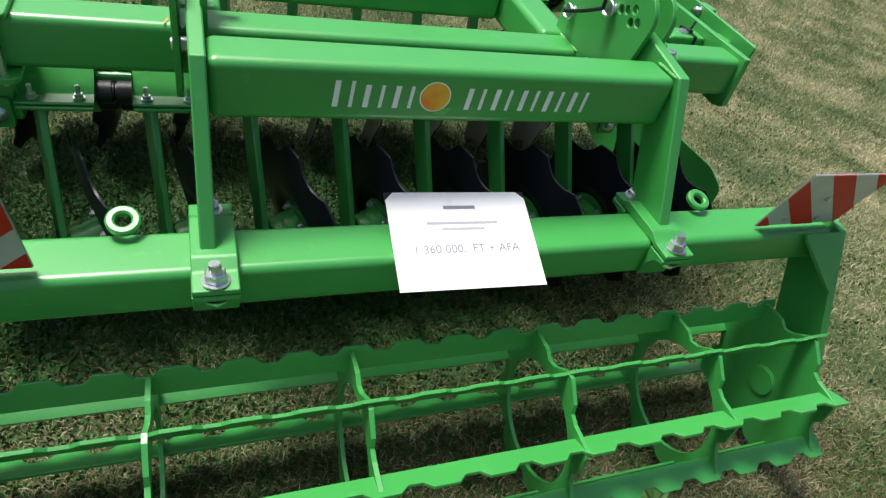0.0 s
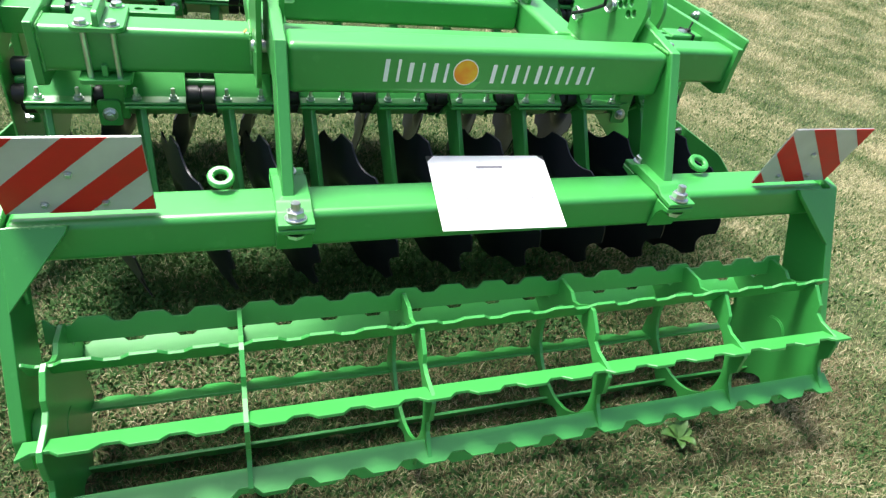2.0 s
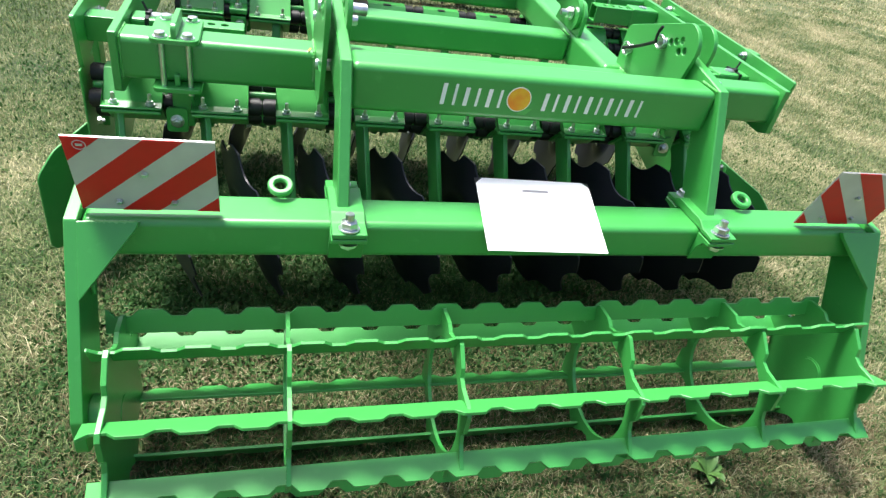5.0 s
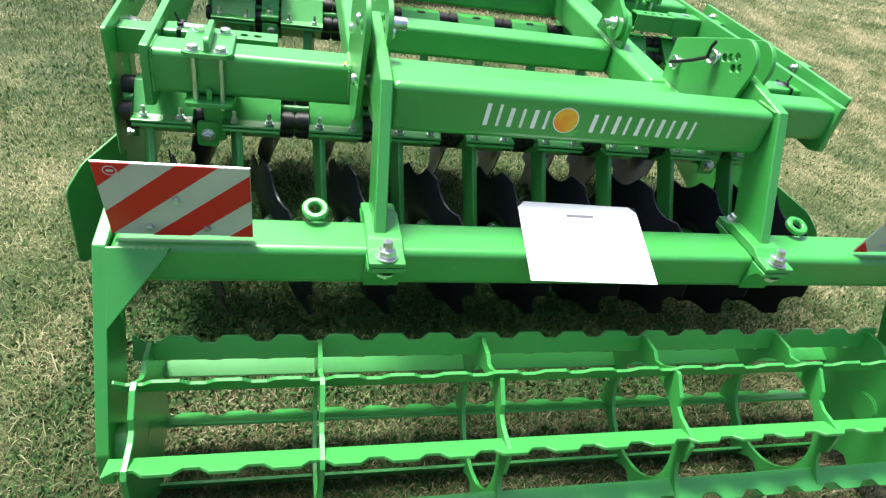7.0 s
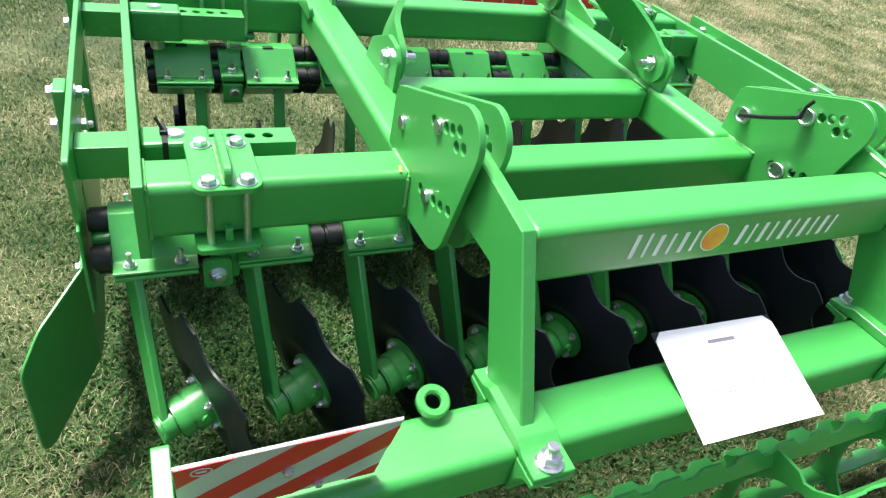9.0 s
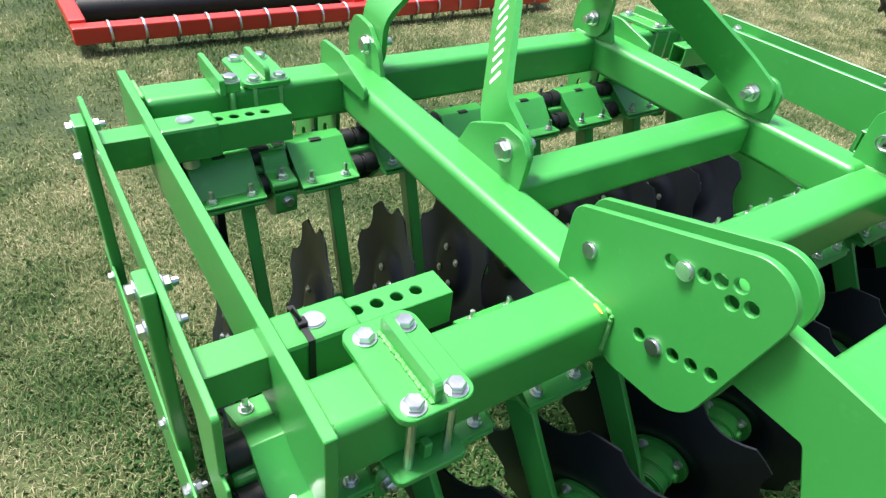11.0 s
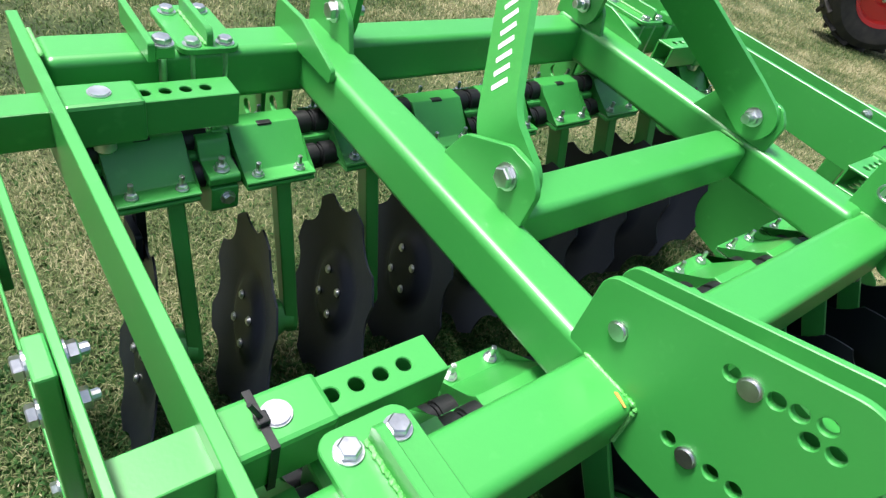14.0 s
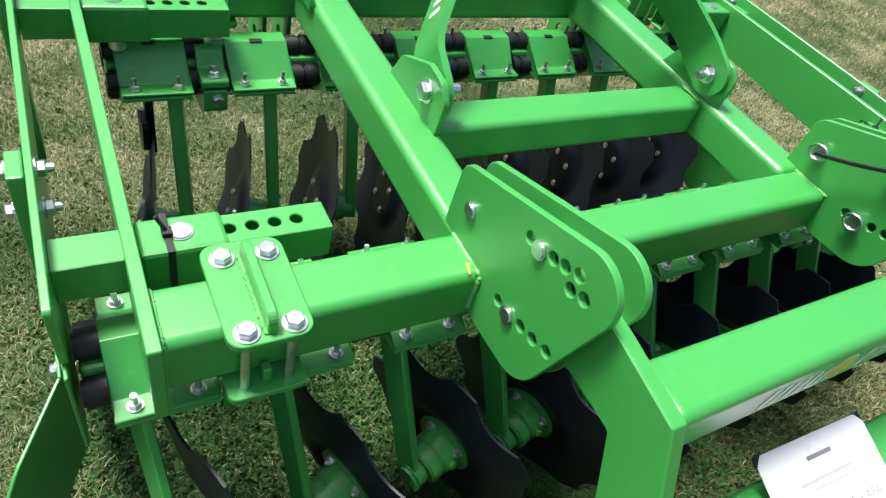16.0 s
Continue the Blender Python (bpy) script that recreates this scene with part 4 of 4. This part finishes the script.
# ---- retaining strap and clips on the pivot pins ----
for p, q in (((0.458, 0.643, 0.915), (0.458, 0.471, 0.995)), ((-0.462, 0.643, 0.915), (-0.462, 0.455, 1.020))):
    bm = bmesh.new()
    pts = [Vector(p).lerp(Vector(q), i / 8) + Vector((-0.016, 0, -0.004 * math.sin(math.pi * i / 8))) for i in range(9)]
    rows = []
    for p in pts:
        rows.append([bm.verts.new(p + Vector((0.004 * math.cos(a), 0, 0.006 * math.sin(a)))) for a in [k * math.pi / 4 for k in range(8)]])
    for a, b in zip(rows, rows[1:]):
        for k in range(8):
            bm.faces.new((a[k], a[(k + 1) % 8], b[(k + 1) % 8], b[k]))
    add("retaining_strap", bm, RUBBER, label="black rubber retaining strap", smooth=True)
for y, z in PINS:
    bm = bmesh.new()
    hoops = []
    for i in range(20):
        a = i * math.pi / 10
        out = Vector((0, math.cos(a), math.sin(a)))
        mid = Vector((0.454, y + 0.023 * math.cos(a), z + 0.019 * math.sin(a)))
        hoops.append([bm.verts.new(mid + out * (0.0034 * math.cos(k * math.pi / 3)) + Vector((0.0034 * math.sin(k * math.pi / 3), 0, 0))) for k in range(6)])
    for i in range(20):
        h0, h1 = hoops[i], hoops[(i + 1) % 20]
        for k in range(6):
            bm.faces.new((h0[k], h0[(k + 1) % 6], h1[(k + 1) % 6], h1[k]))
    clip = add("lynch_pin", bm, ZINC, label="zinc-plated linch pin ring", smooth=True)
    add("clip_plate", plate(rounded([(y - 0.014, z - 0.020), (y + 0.016, z - 0.016), (y + 0.014, z + 0.020), (y - 0.016, z + 0.017)], 0.004, 3), 0.456, 0.460), ZINC, clip, "bent zinc-plated clip tongue")
# loose end of the strap over the rear pin
bm = bmesh.new()
rod((0.442, 0.476, 0.992), (0.440, 0.473, 1.022), 0.0045, 8, 0.001, bm)
rod((0.440, 0.473, 1.022), (0.442, 0.463, 1.043), 0.0050, 8, 0.001, bm)
add("strap_end", bm, RUBBER, label="loose black rubber strap end", smooth=True)

# ---- weld beads ----
rng = random.Random(5)


def bead(p, q, r=0.0045):
    """An uneven weld bead from p to q."""
    p, q = Vector(p), Vector(q)
    n = max(6, int((q - p).length / 0.004))
    d = (q - p).normalized()
    u = d.orthogonal().normalized()
    v = d.cross(u)
    bm = bmesh.new()
    rows = []
    for i in range(n + 1):
        c, rr = p.lerp(q, i / n), r * (0.75 + 0.3 * abs(math.sin(i * 1.6)) + rng.uniform(-0.15, 0.15)) * (0.4 if i in (0, n) else 1)
        rows.append([bm.verts.new(c + (u * math.cos(a) + v * math.sin(a)) * rr) for a in [k * math.pi / 4 for k in range(8)]])
    for a, b in zip(rows, rows[1:]):
        for k in range(8):
            bm.faces.new((a[k], a[(k + 1) % 8], b[(k + 1) % 8], b[k]))
    bm.faces.new(rows[0])
    bm.faces.new(rows[-1])
    add("weld_bead", bm, WELD, label="lightly painted weld bead", smooth=True)


for p, q in (((-0.553, 0.562, 0.836), (-0.553, 0.668, 0.838)), ((-0.553, 0.560, 0.836), (-0.553, 0.560, 0.75)), ((-0.485, 0.562, 0.837), (-0.485, 0.664, 0.838)), ((0.471, 0.562, 0.837), (0.471, 0.667, 0.838)), ((-0.449, 0.975, 0.841), (-0.449, 1.05, 0.841)), ((0.408, 0.975, 0.841), (0.408, 1.05, 0.841)), ((-0.462, 0.930, 0.853), (-0.462, 1.160, 0.853)), ((-1.060, 0.564, 0.838), (-1.060, 0.666, 0.838)), ((-1.060, 0.562, 0.838), (-1.060, 0.562, 0.72)), ((-1.060, 1.608, 0.870), (-1.060, 1.714, 0.870)), ((-0.552, 1.607, 0.853), (-0.448, 1.607, 0.853)), ((-1.054, -0.018, 0.643), (-0.945, -0.018, 0.643)), ((-1.054, -0.024, 0.63), (-1.054, -0.024, 0.45)), ((-0.499, 0.180, 0.958), (-0.499, 0.26, 0.958)), ((0.491, 0.180, 0.96), (0.491, 0.26, 0.96))):
    bead(p, q)
add("paint_mark", plate(rounded([(-0.572, 0.568), (-0.568, 0.568), (-0.560, 0.592), (-0.565, 0.596)], 0.0015), RZ1 + 0.0002, RZ1 + 0.0008, plane="z", r=0), CHALK, label="small orange paint mark")

# ---- far machines ----
rake = tagged(new("red_implement"), "red implement frame with pale spring tine loops, standing on grass", "implement")
rake.matrix_basis = Matrix.Translation((0.2536, -0.0942, -0.3086)) @ Matrix.Scale(1.2, 4)
part("beam", box(-1.03, 2.1, 3.72, 3.81, 0.30, 0.385, 0.008), RED, rake)
part("rear_beam", box(-1.03, 2.1, 4.45, 4.54, 0.34, 0.425, 0.008), RED, rake)
for x in (-1.03, 0.55, 2.02):
    part("side_member", box(x, x + 0.08, 3.81, 4.45, 0.33, 0.40, 0.008), RED, rake)
loop0, leg0 = None, None
for k in range(18):
    x = -0.86 + 0.165 * k
    if loop0 is None:
        bm = bmesh.new()
        coil = []
        for i in range(19):
            a = 2 * math.pi * i / 18
            out = Vector((0, math.cos(a), 0.95 * math.sin(a)))
            mid = Vector((0.010 * i / 18, 3.765, 0.3425)) + out * 0.056
            coil.append([bm.verts.new(mid + out * (0.0075 * math.cos(k * math.pi / 4)) + Vector((0.0075 * math.sin(k * math.pi / 4), 0, 0))) for k in range(8)])
        for c0, c1 in zip(coil, coil[1:]):
            for k in range(8):
                bm.faces.new((c0[k], c0[(k + 1) % 8], c1[(k + 1) % 8], c1[k]))
        for end in (coil[0], coil[-1]):
            bm.faces.new(end)
        loop0 = part("tine_loop", bm, ZINC, rake, "pale zinc tine loop", True)
        loop0.location = (x, 0, 0)
        bm = rod((0, 3.78, 0.30), (0.012, 3.80, 0.255), 0.012, 8, 0.003)
        leg0 = part("tine", bm, ZINC, rake, "grey steel tine", True)
        leg0.location = (x, 0, 0)
    else:
        again(loop0, pose(x, 0, 0), rake)
        again(leg0, pose(x, 0, 0), rake)
for x in (0.4, 1.9):
    part("stand", box(x - 0.03, x + 0.03, 4.46, 4.52, 0.245, 0.35, 0.006), RED, rake)
part("packer_drum", rod((-0.95, 4.15, 0.34), (2.0, 4.15, 0.34), 0.075, 32, 0.01), RUBBER, rake, "dark packer drum", True)

wheel = tagged(new("tractor_wheel"), "tractor wheel with red rim and ribbed black tyre, on grass", "wheel")
wheel.matrix_basis = pose(5.99, 2.60, 0.565, 0, 0, 49) @ Matrix.Scale(1.16, 4)
prof = [(0.29, -0.13), (0.33, -0.155), (0.42, -0.165), (0.475, -0.13), (0.485, -0.06), (0.485, 0.06), (0.475, 0.13), (0.42, 0.165), (0.33, 0.155), (0.29, 0.13)]
bm = bmesh.new()
rows = [[bm.verts.new((w, r * math.cos(2 * math.pi * i / 56), r * math.sin(2 * math.pi * i / 56))) for r, w in prof] for i in range(56)]
for i in range(56):
    for j in range(len(prof)):
        k, q = (i + 1) % 56, (j + 1) % len(prof)
        bm.faces.new((rows[i][j], rows[i][q], rows[k][q], rows[k][j]))
part("tyre", bm, TYRE, wheel, "black rubber tyre", True)
lug = None
for i in range(36):
    m = Matrix.Rotation(2 * math.pi * i / 36, 4, "X") @ Matrix.Translation(((0.075 if i % 2 else -0.075), 0, 0.488)) @ Matrix.Rotation(radians(35 if i % 2 else -35), 4, "Z")
    if lug is None:
        lug = part("tread_lug", box(-0.085, 0.085, -0.016, 0.016, -0.015, 0.018, 0.005), TYRE, wheel)
        lug.matrix_basis = m
    else:
        again(lug, m, wheel)
rim = bmesh.new()
prof = [(0.0, -0.05), (0.13, -0.05), (0.15, -0.08), (0.25, -0.09), (0.27, -0.13), (0.30, -0.14), (0.30, 0.14), (0.0, 0.10)]
rows = [[rim.verts.new((w, r * math.cos(2 * math.pi * i / 48), r * math.sin(2 * math.pi * i / 48))) for r, w in prof[1:-1]] for i in range(48)]
for i in range(48):
    for j in range(len(prof) - 3):
        rim.faces.new((rows[i][j], rows[i][j + 1], rows[(i + 1) % 48][j + 1], rows[(i + 1) % 48][j]))
rim.faces.new([r[0] for r in rows])
rimo = part("rim", rim, RED, wheel, "red painted steel rim", True)
for i in range(8):
    a = 2 * math.pi * i / 8
    part("wheel_nut", bolt((-0.05, 0.10 * math.cos(a), 0.10 * math.sin(a)), (-1, 0, 0), 0.016, 0.014), ZINC, rimo, "zinc wheel nut")
